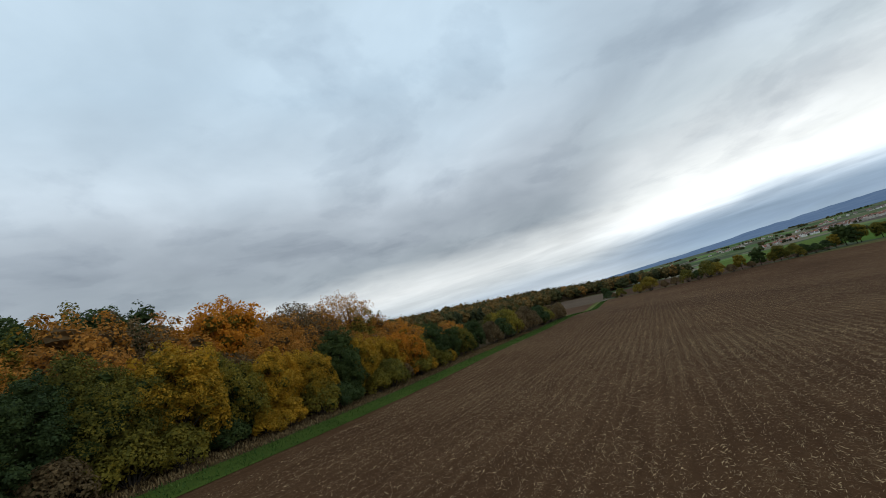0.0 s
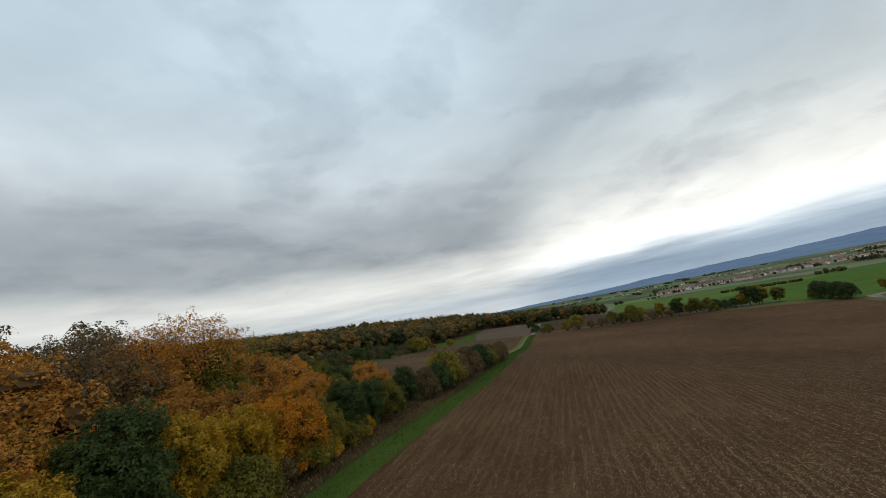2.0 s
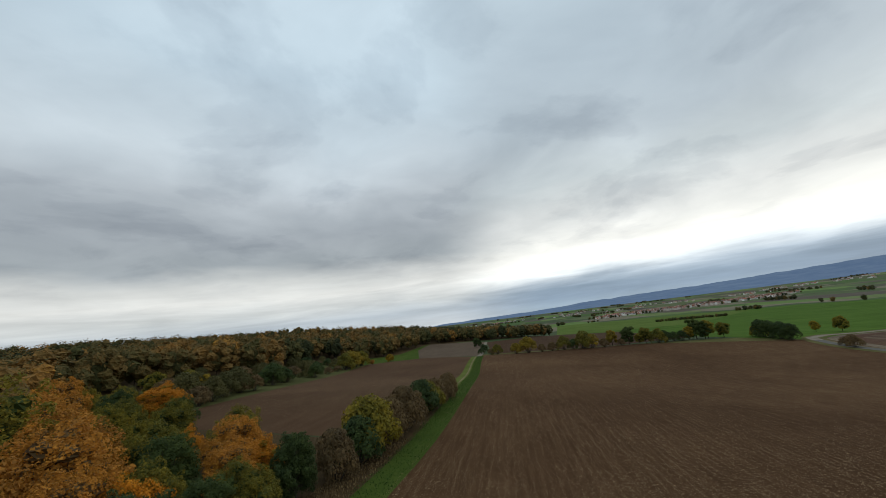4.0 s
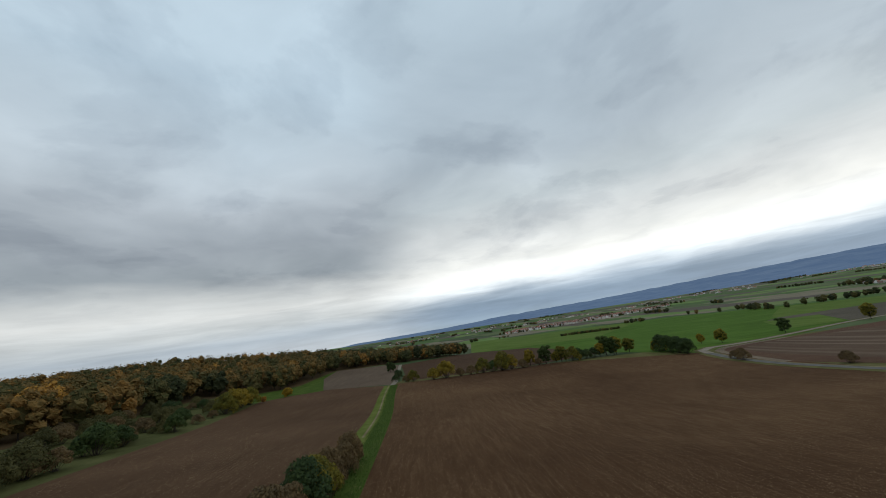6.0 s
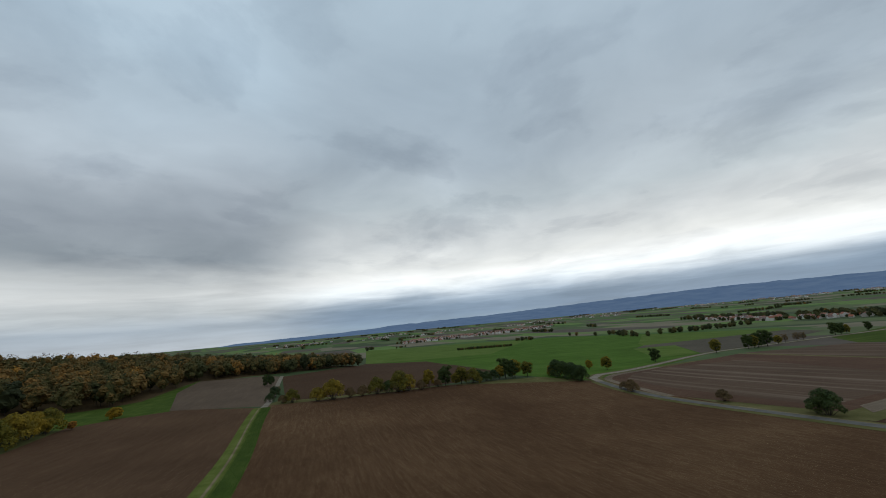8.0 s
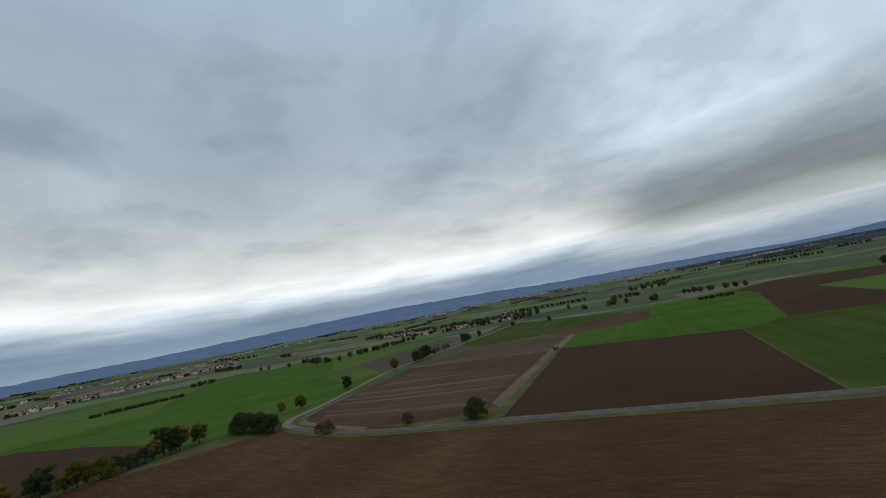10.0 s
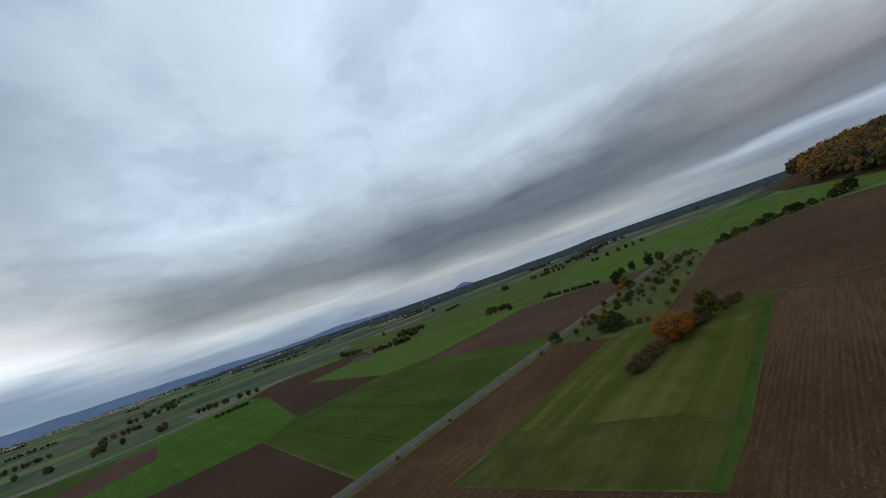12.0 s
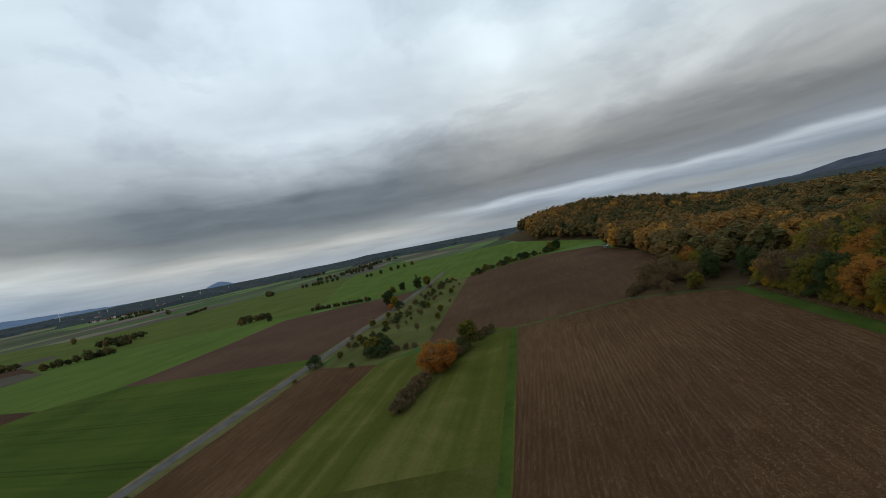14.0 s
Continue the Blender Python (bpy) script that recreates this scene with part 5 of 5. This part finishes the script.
# ---- villages ----
def paint_mat(name, stops, rough=0.85):
    m, nt, p = material(name, rough, 0.2)
    info = nt.nodes.new("ShaderNodeObjectInfo")
    col = ramp(nt, [(i / max(1, len(stops) - 1), c) for i, c in enumerate(stops)], info.outputs["Random"])
    n = noise_tex(nt, place_vec(nt), 1.2, 4, 0.65)
    nt.links.new(mixc(nt, 0.6, col, ramp(nt, [(0.3, grey(0.75)), (0.7, grey(1.15))], n), "MULTIPLY"), p.inputs["Base Color"])
    return m


WALLS = paint_mat("house_render", [(.56, .51, .43), (.44, .38, .31), (.74, .72, .68), (.36, .29, .23), (.60, .54, .44)])
ROOFS = paint_mat("roof_tiles", [(.28, .095, .055), (.33, .12, .070), (.20, .080, .055), (.13, .11, .10), (.30, .105, .060)])
PANE = paint_mat("dark_panes", [(.03, .035, .04), (.05, .055, .06)], 0.2)


def box(verts, faces, x0, x1, y0, y1, z0, z1):
    s = len(verts)
    verts += [(x0, y0, z0), (x1, y0, z0), (x1, y1, z0), (x0, y1, z0), (x0, y0, z1), (x1, y0, z1), (x1, y1, z1), (x0, y1, z1)]
    faces += [tuple(s + k for k in f) for f in ((0, 3, 2, 1), (4, 5, 6, 7), (0, 1, 5, 4), (1, 2, 6, 5), (2, 3, 7, 6), (3, 0, 4, 7))]


def house(long, wide, eave, top_z, label):
    ob = new("house")
    x, y = long / 2, wide / 2
    v = [(-x, -y, -1), (x, -y, -1), (x, y, -1), (-x, y, -1), (-x, -y, eave), (x, -y, eave), (x, y, eave), (-x, y, eave), (-x, 0, top_z), (x, 0, top_z)]
    f = [(0, 1, 5, 4), (2, 3, 7, 6), (1, 2, 6, 9, 5), (3, 0, 4, 8, 7)]
    mesh_object("wall", v, f, WALLS, parent=ob)
    o, t = 0.5, 0.25
    drop = (top_z - eave) / y * o
    rv, rf = [], []
    for side in (-1, 1):
        s = len(rv)
        rv += [(-x - o, side * (y + o), eave - drop), (x + o, side * (y + o), eave - drop), (x + o, 0, top_z), (-x - o, 0, top_z)]
        rv += [(p[0], p[1], p[2] + t) for p in rv[s:s + 4]]
        rf += [tuple(s + k for k in q) for q in ((0, 1, 2, 3), (4, 7, 6, 5), (0, 4, 5, 1), (1, 5, 6, 2), (3, 2, 6, 7), (0, 3, 7, 4))]
    roof = mesh_object("roof", rv, rf, ROOFS, parent=ob)
    cv, cf = [], []
    box(cv, cf, x * 0.3, x * 0.3 + 0.7, -0.35, 0.35, top_z - 0.8, top_z + 1.1)
    mesh_object("chimney", cv, cf, ROOFS, parent=roof)
    for side in (-1, 1):
        for k in (-0.6, -0.2, 0.2, 0.6):
            wv, wf = [], []
            box(wv, wf, k * x - 0.6, k * x + 0.6, side * y - 0.06, side * y + 0.06, 1.0, 2.3)
            mesh_object("window", wv, wf, PANE, parent=ob)
    return tagged(ob, label, "house", group="village houses")


kinds_of_house = [house(12, 9, 4.6, 9.0, "pale rendered house with a tiled gable roof"), house(10, 8, 3.6, 7.8, "small village house with a red tiled roof"), house(20, 10, 4.4, 8.6, "long barn with a tiled gable roof")]
placed = [False, False, False]


def put_house(x, y, turn, kind):
    m = pose(x, y, ground_z(x, y), 0, 0, turn) @ Matrix.Diagonal((0.75, 0.75, 0.75, 1))
    if not placed[kind]:
        placed[kind] = True
        kinds_of_house[kind].matrix_basis = m
    else:
        copy_thing(kinds_of_house[kind], m)


def village(poly, n, gap, seed, turns=(20, 110, 55)):
    r = random.Random(seed)
    xs, ys = [p[0] for p in poly], [p[1] for p in poly]
    spots, tries = [], 0
    while len(spots) < n and tries < n * 60:
        tries += 1
        x, y = r.uniform(min(xs), max(xs)), r.uniform(min(ys), max(ys))
        if inside(poly, x, y) and all((x - a) ** 2 + (y - b) ** 2 > gap * gap for a, b in spots):
            spots.append((x, y))
            put_house(x, y, r.choice(turns) + r.uniform(-8, 8), r.choice([0, 0, 1, 1, 1, 2]))
    return spots


NORTH_VILLAGE = [(820, 985), (1000, 900), (1150, 845), (1330, 825), (1530, 835), (1620, 890), (1350, 960), (1180, 1010), (1000, 1110), (870, 1060)]
EAST_VILLAGE = [(830, -118), (905, -20), (1000, 84), (1120, 140), (1300, 215), (1330, 290), (1150, 225), (960, 130), (850, 0), (800, -90)]
SOUTH_TOWN = [(420, -1840), (640, -1790), (760, -1640), (900, -1430), (960, -1460), (860, -1720), (700, -2030), (450, -1960)]
SOUTH_ROW = [(-110, -1060), (-40, -1220), (10, -1400), (60, -1390), (20, -1210), (-70, -1040)]
homes = village(NORTH_VILLAGE, 190, 15, 31) + village(EAST_VILLAGE, 55, 18, 32) + village(SOUTH_TOWN, 90, 17, 33) + village(SOUTH_ROW, 16, 16, 34)
vt = random.Random(35)
scatter_trees("village_trees", [(x + vt.uniform(-22, 22), y + vt.uniform(-22, 22), vt.uniform(4, 9)) for x, y in homes for _ in range(2)] +
              line_of(800, -110, 1330, 300, 150, 8, 14, 30) + line_of(690, 220, 860, 130, 26, 6, 10, 8) + line_of(640, 240, 760, 330, 14, 6, 10, 8), "garden trees of the villages", 70, 1.8, 8, -0.05)


def far_town(name, spots, label):
    """Distant gabled houses: all walls in one part, all roofs in another."""
    walls, wf, roofs, rf = [], [], [], []
    r = random.Random(41)
    for x, y in spots:
        z, a, b, c, w = ground_z(x, y), r.uniform(3.5, 7.5), r.uniform(3, 4.5), r.uniform(3, 5.5), r.uniform(0, math.pi)
        u, v = Vector((math.cos(w) * a, math.sin(w) * a, 0)), Vector((-math.sin(w) * b, math.cos(w) * b, 0))
        o, h, t = Vector((x, y, z - 1)), Vector((0, 0, c + 1)), Vector((0, 0, c + 1 + b * 0.8))
        s = len(walls)
        walls += [tuple(p) for p in (o - u - v, o + u - v, o + u + v, o - u + v, o - u - v + h, o + u - v + h, o + u + v + h, o - u + v + h, o - u + t, o + u + t)]
        wf += [tuple(s + k for k in q) for q in ((0, 1, 5, 4), (1, 2, 6, 9, 5), (2, 3, 7, 6), (3, 0, 4, 8, 7))]
        s = len(roofs)
        roofs += [tuple(p) for p in (o - u - v * 1.1 + h, o + u - v * 1.1 + h, o + u + t, o - u + t, o + u + v * 1.1 + h, o - u + v * 1.1 + h)]
        rf += [(s, s + 1, s + 2, s + 3), (s + 3, s + 2, s + 4, s + 5)]
    top = new(name)
    tagged(mesh_object("walls", walls, wf, TOWN_WALLS, parent=top), kind="stuff")
    tagged(mesh_object("roofs", roofs, rf, TOWN_ROOFS, parent=top), kind="stuff")
    return tagged(top, label, "houses", kind="stuff")


def island_mat(name, stops):
    m, nt, p = material(name, 0.85, 0.2)
    geo = nt.nodes.new("ShaderNodeNewGeometry")
    nt.links.new(ramp(nt, [(i / (len(stops) - 1), c) for i, c in enumerate(stops)], geo.outputs["Random Per Island"]), p.inputs["Base Color"])
    return m


TOWN_WALLS = island_mat("town_render", [(.34, .30, .25), (.52, .48, .42), (.78, .76, .73), (.44, .37, .30)])
TOWN_ROOFS = island_mat("town_roofs", [(.17, .085, .060), (.30, .12, .075), (.14, .12, .115), (.26, .10, .065)])
town = []
for az, r0, r1, n in ((127, 2500, 3350, 170), (120, 2700, 3400, 200), (112, 2900, 3550, 190), (105, 3100, 3600, 150), (98, 3100, 3600, 80), (90, 3000, 3550, 60), (80, 2900, 3500, 60), (68, 2500, 3300, 40), (57, 2300, 3000, 40), (47, 2000, 2800, 34), (39, 1900, 2600, 26),
                      (148, 2200, 2700, 80), (135, 2400, 3100, 90), (158, 2000, 2500, 60), (28, 2200, 2900, 30)):
    knots = [(az + far_rng.uniform(-4.5, 4.5), far_rng.uniform(r0, r1)) for _ in range(max(3, n // 14))]
    for _ in range(n):
        ka, kr = far_rng.choice(knots)
        w, r = radians(ka + far_rng.gauss(0, 1.1)), kr + far_rng.gauss(0, 45)
        town.append((r * math.sin(w), r * math.cos(w)))
far_town("far_town", town, "distant pale houses below the hills")
fill, infill = random.Random(44), []
while len(infill) < 520:
    x, y = fill.uniform(820, 1620), fill.uniform(825, 1110)
    if inside(NORTH_VILLAGE, x, y):
        infill.append((x, y))
while len(infill) < 600:
    x, y = fill.uniform(800, 1330), fill.uniform(-118, 290)
    if inside(EAST_VILLAGE, x, y):
        infill.append((x, y))
while len(infill) < 760:
    x, y = fill.uniform(420, 960), fill.uniform(-2030, -1430)
    if inside(SOUTH_TOWN, x, y):
        infill.append((x, y))
far_town("village_infill", infill, "crowded roofs and walls of the villages")


# ---- wind turbines ----
def metal_mat(name, col, rough=0.5):
    m, nt, p = material(name, rough, 0.4)
    n = noise_tex(nt, place_vec(nt), 0.8, 3)
    nt.links.new(mixc(nt, 0.3, col, ramp(nt, [(0.3, grey(0.7)), (0.7, grey(1.1))], n), "MULTIPLY"), p.inputs["Base Color"])
    return m


WHITE = metal_mat("white_paint", (.78, .79, .80))
DARK = metal_mat("dark_rubber", (.02, .02, .022), 0.7)
TEAL = metal_mat("teal_sheet", (.13, .27, .26), 0.45)
SILVER = metal_mat("grey_paint", (.28, .29, .31), 0.35)
RUSTY = metal_mat("red_paint", (.18, .05, .035), 0.6)
POST = metal_mat("weathered_post", (.16, .13, .10), 0.9)


def turbine():
    ob = new("wind_turbine")
    v, f = [], []
    tube(v, f, (0, 0, -2), (0, 0, 62), 2.1, 1.2, 12)
    mesh_object("tower", v, f, WHITE, parent=ob)
    v, f = [], []
    box(v, f, -1.4, 1.4, -2.5, 4.0, 61.5, 64.3)
    mesh_object("nacelle", v, f, WHITE, parent=ob)
    v, f = [], []
    tube(v, f, (0, -2.5, 63), (0, -4.2, 63), 1.3, 0.5, 10)
    hub = mesh_object("hub", v, f, WHITE, parent=ob)
    for k in range(3):
        w = radians(90 + 120 * k)
        c, s = math.cos(w), math.sin(w)
        v = []
        for d, half, th in ((0.8, 0.7, 0.35), (6, 1.3, 0.25), (27, 0.35, 0.06)):
            for side, off in ((1, th), (1, -th), (-1, -th), (-1, th)):
                v.append((d * c - side * half * s, -3.4 + off, 63 + d * s + side * half * c))
        f = [(a + i, a + (i + 1) % 4, a + 4 + (i + 1) % 4, a + 4 + i) for a in (0, 4) for i in range(4)] + [(0, 1, 2, 3), (11, 10, 9, 8)]
        mesh_object("blade", v, f, WHITE, parent=hub)
    return tagged(ob, "white three-bladed wind turbine on the horizon", "wind turbine", group="wind turbines")


first = None
for az, turn, s in ((147.1, 20, 0.95), (150.2, 50, 0.9), (150.9, 10, 1.0), (153.9, 80, 0.85), (155.3, 25, 1.05), (158.0, 60, 0.8), (159.9, 15, 0.9), (163.1, 35, 0.85)):
    w, r = radians(az), 2400
    x, y = 51 + r * math.sin(w), 50 + r * math.cos(w)
    m = pose(x, y, ground_z(x, y), 0, 0, turn - az) @ Matrix.Diagonal((0.6 * s, 0.6 * s, 0.6 * s, 1))
    if first is None:
        first = turbine()
        first.matrix_basis = m
    else:
        copy_thing(first, m)


# ---- small things of the fields ----
def car(label, paint):
    ob = new("parked_car")
    v = [(-2.1, -.85, .35), (2.1, -.85, .35), (2.1, .85, .35), (-2.1, .85, .35), (-2.1, -.85, .85), (2.1, -.85, .80), (2.1, .85, .80), (-2.1, .85, .85),
         (-1.7, -.72, 1.45), (0.5, -.72, 1.45), (0.5, .72, 1.45), (-1.7, .72, 1.45), (1.1, -.82, .88), (1.1, .82, .88), (-2.05, -.84, .9), (-2.05, .84, .9)]
    f = [(0, 3, 2, 1), (0, 1, 5, 12, 14, 4), (2, 3, 7, 15, 13, 6), (1, 2, 6, 5), (3, 0, 4, 7), (5, 6, 13, 12), (4, 14, 15, 7), (8, 9, 10, 11)]
    mesh_object("body", v, f, paint, parent=ob)
    for name, q in (("windscreen", (12, 13, 10, 9)), ("rear_window", (15, 14, 8, 11)), ("side_window", (14, 12, 9, 8)), ("side_window", (13, 15, 11, 10))):
        mesh_object(name, [v[k] for k in q], [(0, 1, 2, 3)], PANE, parent=ob)
    for x in (-1.3, 1.3):
        for y in (-.8, .8):
            wv, wf = [], []
            tube(wv, wf, (x, y - .1, .33), (x, y + .1, .33), .33, .33, 14)
            wf += [tuple(range(13, -1, -1)), tuple(range(14, 28))]
            mesh_object("wheel", wv, wf, DARK, parent=ob)
    return tagged(ob, label, "car", group="parked cars")


car("white car parked at the wood's corner", WHITE).matrix_basis = pose(-99, -150, ground_z(-99, -150) + 0.03, 0, 0, 40)
car("grey car parked at the wood's corner", SILVER).matrix_basis = pose(-93, -145, ground_z(-93, -145) + 0.03, 0, 0, 55)


def covered_clamp(x, y, long, wide, high, turn, label):
    """A long heap under a sheet, weighed down with tyres."""
    ob = new("covered_heap")
    v, f, n, m = [], [], 14, 7
    for i in range(n + 1):
        u = i / n
        for j in range(m + 1):
            w = j / m
            z = high * math.sin(math.pi * w) ** 0.6 * min(1, 5 * u, 5 * (1 - u)) + 0.08 * noise.noise(Vector((i, j, 3)))
            v.append(((u - 0.5) * long, (w - 0.5) * wide, max(0, z) - 0.05))
    for i in range(n):
        for j in range(m):
            q = i * (m + 1) + j
            f.append((q, q + m + 1, q + m + 2, q + 1))
    mesh_object("sheet", v, f, TEAL, parent=ob, smooth_faces=True)
    for i in range(5):
        tv, tf = [], []
        bpx = (i / 4 - 0.5) * long * 0.7
        for k in range(12):
            a = 2 * math.pi * k / 12
            for b in range(5):
                c = 2 * math.pi * b / 5
                tv.append((bpx + (0.35 + 0.12 * math.cos(c)) * math.cos(a), (0.35 + 0.12 * math.cos(c)) * math.sin(a), high + 0.05 + 0.12 * math.sin(c)))
        for k in range(12):
            for b in range(5):
                tf.append((k * 5 + b, ((k + 1) % 12) * 5 + b, ((k + 1) % 12) * 5 + (b + 1) % 5, k * 5 + (b + 1) % 5))
        mesh_object("tyre", tv, tf, DARK, parent=ob)
    ob.matrix_basis = pose(x, y, ground_z(x, y) + 0.04, 0, 0, turn)
    return tagged(ob, label, "covered heap")


covered_clamp(80, -247, 14, 5, 1.7, 151, "long heap under a teal sheet at the field's end")
covered_clamp(146, -287, 9, 5, 1.6, 165, "small heap under a teal sheet beside bushes")


def trailer():
    ob = new("farm_trailer")
    v, f = [], []
    box(v, f, -2.6, 2.6, -1.15, 1.15, 1.0, 2.2)
    mesh_object("body", v, f, RUSTY, parent=ob)
    v, f = [], []
    box(v, f, -2.6, 4.2, -0.12, 0.12, 0.75, 1.0)
    mesh_object("drawbar", v, f, SILVER, parent=ob)
    for x in (-1.4, 0.4):
        for y in (-1.0, 1.0):
            wv, wf = [], []
            tube(wv, wf, (x, y - .18, .5), (x, y + .18, .5), .5, .5, 14)
            wf += [tuple(range(13, -1, -1)), tuple(range(14, 28))]
            mesh_object("wheel", wv, wf, DARK, parent=ob)
    ob.matrix_basis = pose(273, 4, ground_z(273, 4) + 0.05, 0, 0, -28)
    return tagged(ob, "reddish farm trailer at the field corner", "trailer")


trailer()


def sign_board():
    ob = new("notice_board")
    for x in (-0.5, 0.5):
        v, f = [], []
        tube(v, f, (x, 0, -0.4), (x, 0, 1.7), 0.05, 0.05, 8)
        mesh_object("post", v, f, POST, parent=ob)
    v, f = [], []
    box(v, f, -0.62, 0.62, -0.08, -0.04, 1.0, 1.75)
    mesh_object("panel", v, f, WHITE, parent=ob)
    ob.matrix_basis = pose(-34.5, -1.5, ground_z(-34.5, -1.5), 0, 0, 60)
    return tagged(ob, "white notice board on two posts at the wood", "notice board")


sign_board()


# ---- straw, grass and leaves on the ground ----
def straw_mat():
    m, nt, p = material("straw", 0.8, 0.15)
    geo = nt.nodes.new("ShaderNodeNewGeometry")
    nt.links.new(ramp(nt, [(0, (.13, .085, .046)), (0.5, (.28, .188, .098)), (1, (.52, .37, .20))], geo.outputs["Random Per Island"]), p.inputs["Base Color"])
    return m


STRAW = straw_mat()
FIELD_OUTLINE = [(-36, -20), (-20.5, -38), (9.5, -51), (38, 6.5), (45, 18.5), (86, 4), (120, 14), (146, 62), (150, 120), (60, 165), (33, 116), (16, 84), (1.8, 60), (-8, 41), (-14.2, 22)]


def within(poly, x, y):
    hit = np.zeros(len(x), bool)
    for (ax, ay), (bx, by) in zip(poly, poly[1:] + poly[:1]):
        if ay != by:
            hit ^= ((ay > y) != (by > y)) & (x < (bx - ax) * (y - ay) / (by - ay) + ax)
    return hit


def litter(name, count, outline, size, mat, label, seed, middle, reach, rows_of=0.78, flat=0.22, along=(0.47, 0.883), category="straw", sway=0.75):
    """Loose flat bits on the ground, in drill rows, thinning out away from a middle."""
    r = np.random.default_rng(seed)
    n = count * 4
    w, d = r.uniform(0, 2 * math.pi, n), reach * 0.31 * r.gamma(2.0, 1.0, n)
    x, y = middle[0] + d * np.cos(w), middle[1] + d * np.sin(w)
    across = np.array([along[1], -along[0]])
    s = x * across[0] + y * across[1]
    want = np.round(s / rows_of) * rows_of + r.normal(scale=0.13, size=n)
    pull = np.where(r.random(n) < 0.56, 1.0, 0.0)
    x, y = x + (want - s) * pull * across[0], y + (want - s) * pull * across[1]
    ok = within(outline, x, y)
    x, y = x[ok], y[ok]
    u, s = x * along[0] + y * along[1], x * across[0] + y * across[1]
    field_of = np.array([noise.noise(Vector((a / 14, b / 14, seed))) + 0.8 * noise.noise(Vector((c / 5.0, e / 1.6, seed + 9))) for a, b, c, e in zip(x, y, u, s)])
    ok = 0.5 * field_of > r.uniform(-0.6, 0.5, len(x))
    x, y = x[ok][:count], y[ok][:count]
    n = len(x)
    z = land(x, y) + 0.07
    w = math.atan2(along[1], along[0]) + r.normal(scale=sway, size=n)
    ln = size * r.uniform(0.4, 1.6, n)
    wd = size * r.uniform(0.08, 0.15, n)
    tip = r.normal(scale=flat, size=n) * ln
    c, s = np.cos(w), np.sin(w)
    p = np.stack([x, y, z], 1)
    u = np.stack([c * ln * 0.5, s * ln * 0.5, tip * 0.5], 1)
    v = np.stack([-s * wd * 0.5, c * wd * 0.5, r.normal(scale=0.4, size=n) * wd], 1)
    verts = np.stack([p - u, p + v, p + u, p - v], 1).reshape(-1, 3)
    return tagged(new(name, leaf_mesh(name, verts, mat, 4)), label, category, kind="stuff")


litter("field_straw", 270000, FIELD_OUTLINE, 0.145, STRAW, "pale straw and stalks lying on the ploughed field", 51, (22, 42), 118)

litter("southern_field_straw", 60000, FIELD_OUTLINE, 0.17, STRAW, "pale straw lying in rows on the ploughed field", 52, (8, -12), 62)

litter("western_field_straw", 26000, [(13, 92), (31, 121), (50, 160), (14, 192), (-4, 150), (-15, 123)], 0.15, STRAW, "thin pale straw on the western field", 53, (16, 128), 60)


def tufts(name, line, w0, w1, count, high, mat, label, seed):
    """Short upright blades along a verge."""
    r = np.random.default_rng(seed)
    pts = [Vector(p) for p in line]
    lens = np.array([(b - a).length for a, b in zip(pts, pts[1:])])
    cum = np.concatenate([[0], np.cumsum(lens)])
    s = r.uniform(0, cum[-1], count)
    k = np.clip(np.searchsorted(cum, s) - 1, 0, len(lens) - 1)
    a = np.array([[p.x, p.y] for p in pts])
    t = (a[1:] - a[:-1]) / lens[:, None]
    off = r.uniform(w0, w1, count)
    q = a[k] + t[k] * (s - cum[k])[:, None] + np.stack([t[k][:, 1], -t[k][:, 0]], 1) * off[:, None]
    z = land(q[:, 0], q[:, 1]) + 0.05
    w = r.uniform(0, 2 * math.pi, count)
    hh = high * r.uniform(0.4, 1.4, count)
    u = np.stack([np.cos(w), np.sin(w), np.zeros(count)], 1) * (hh * 0.45)[:, None]
    up = np.stack([r.normal(scale=0.3, size=count) * hh, r.normal(scale=0.3, size=count) * hh, hh], 1)
    p = np.stack([q[:, 0], q[:, 1], z], 1)
    verts = np.stack([p - u * 0.5, p + u * 0.5, p + up + u * 0.35, p + up - u * 0.35], 1).reshape(-1, 3)
    return tagged(new(name, leaf_mesh(name, verts, mat, 4)), label, "grass", kind="stuff")


def blade_mat(name, stops):
    m, nt, p = material(name, 0.8, 0.1)
    geo = nt.nodes.new("ShaderNodeNewGeometry")
    n = len(stops) - 1
    nt.links.new(ramp(nt, [(i / n, c) for i, c in enumerate(stops)], geo.outputs["Random Per Island"]), p.inputs["Base Color"])
    return m


GREEN_BLADES = blade_mat("grass_blades", [(.024, .050, .011), (.040, .080, .015), (.072, .112, .025)])
DRY_BLADES = blade_mat("dry_blades", [(.085, .055, .026), (.15, .095, .040), (.22, .16, .08)])
tufts("strip_grass", EDGE_LINE, -3.6, -0.15, 30000, 0.11, GREEN_BLADES, "short green grass of the field strip", 61)
tufts("verge_grass", EDGE_LINE[:18], -6.8, -3.4, 18000, 0.16, DRY_BLADES, "dry grass at the foot of the trees", 62)
LEAF_BITS = blade_mat("fallen_leaves", [(.16, .075, .018), (.34, .16, .026), (.50, .27, .040)])
litter("fallen_leaf_patch", 900, [(0.6, 66.5), (3.4, 65.4), (6.2, 69.8), (5.2, 72.4), (1.8, 70.4)], 0.13, LEAF_BITS, "orange fallen leaves on the verge", 63, (3.4, 68.8), 5.0, sway=3.0, category="leaves")
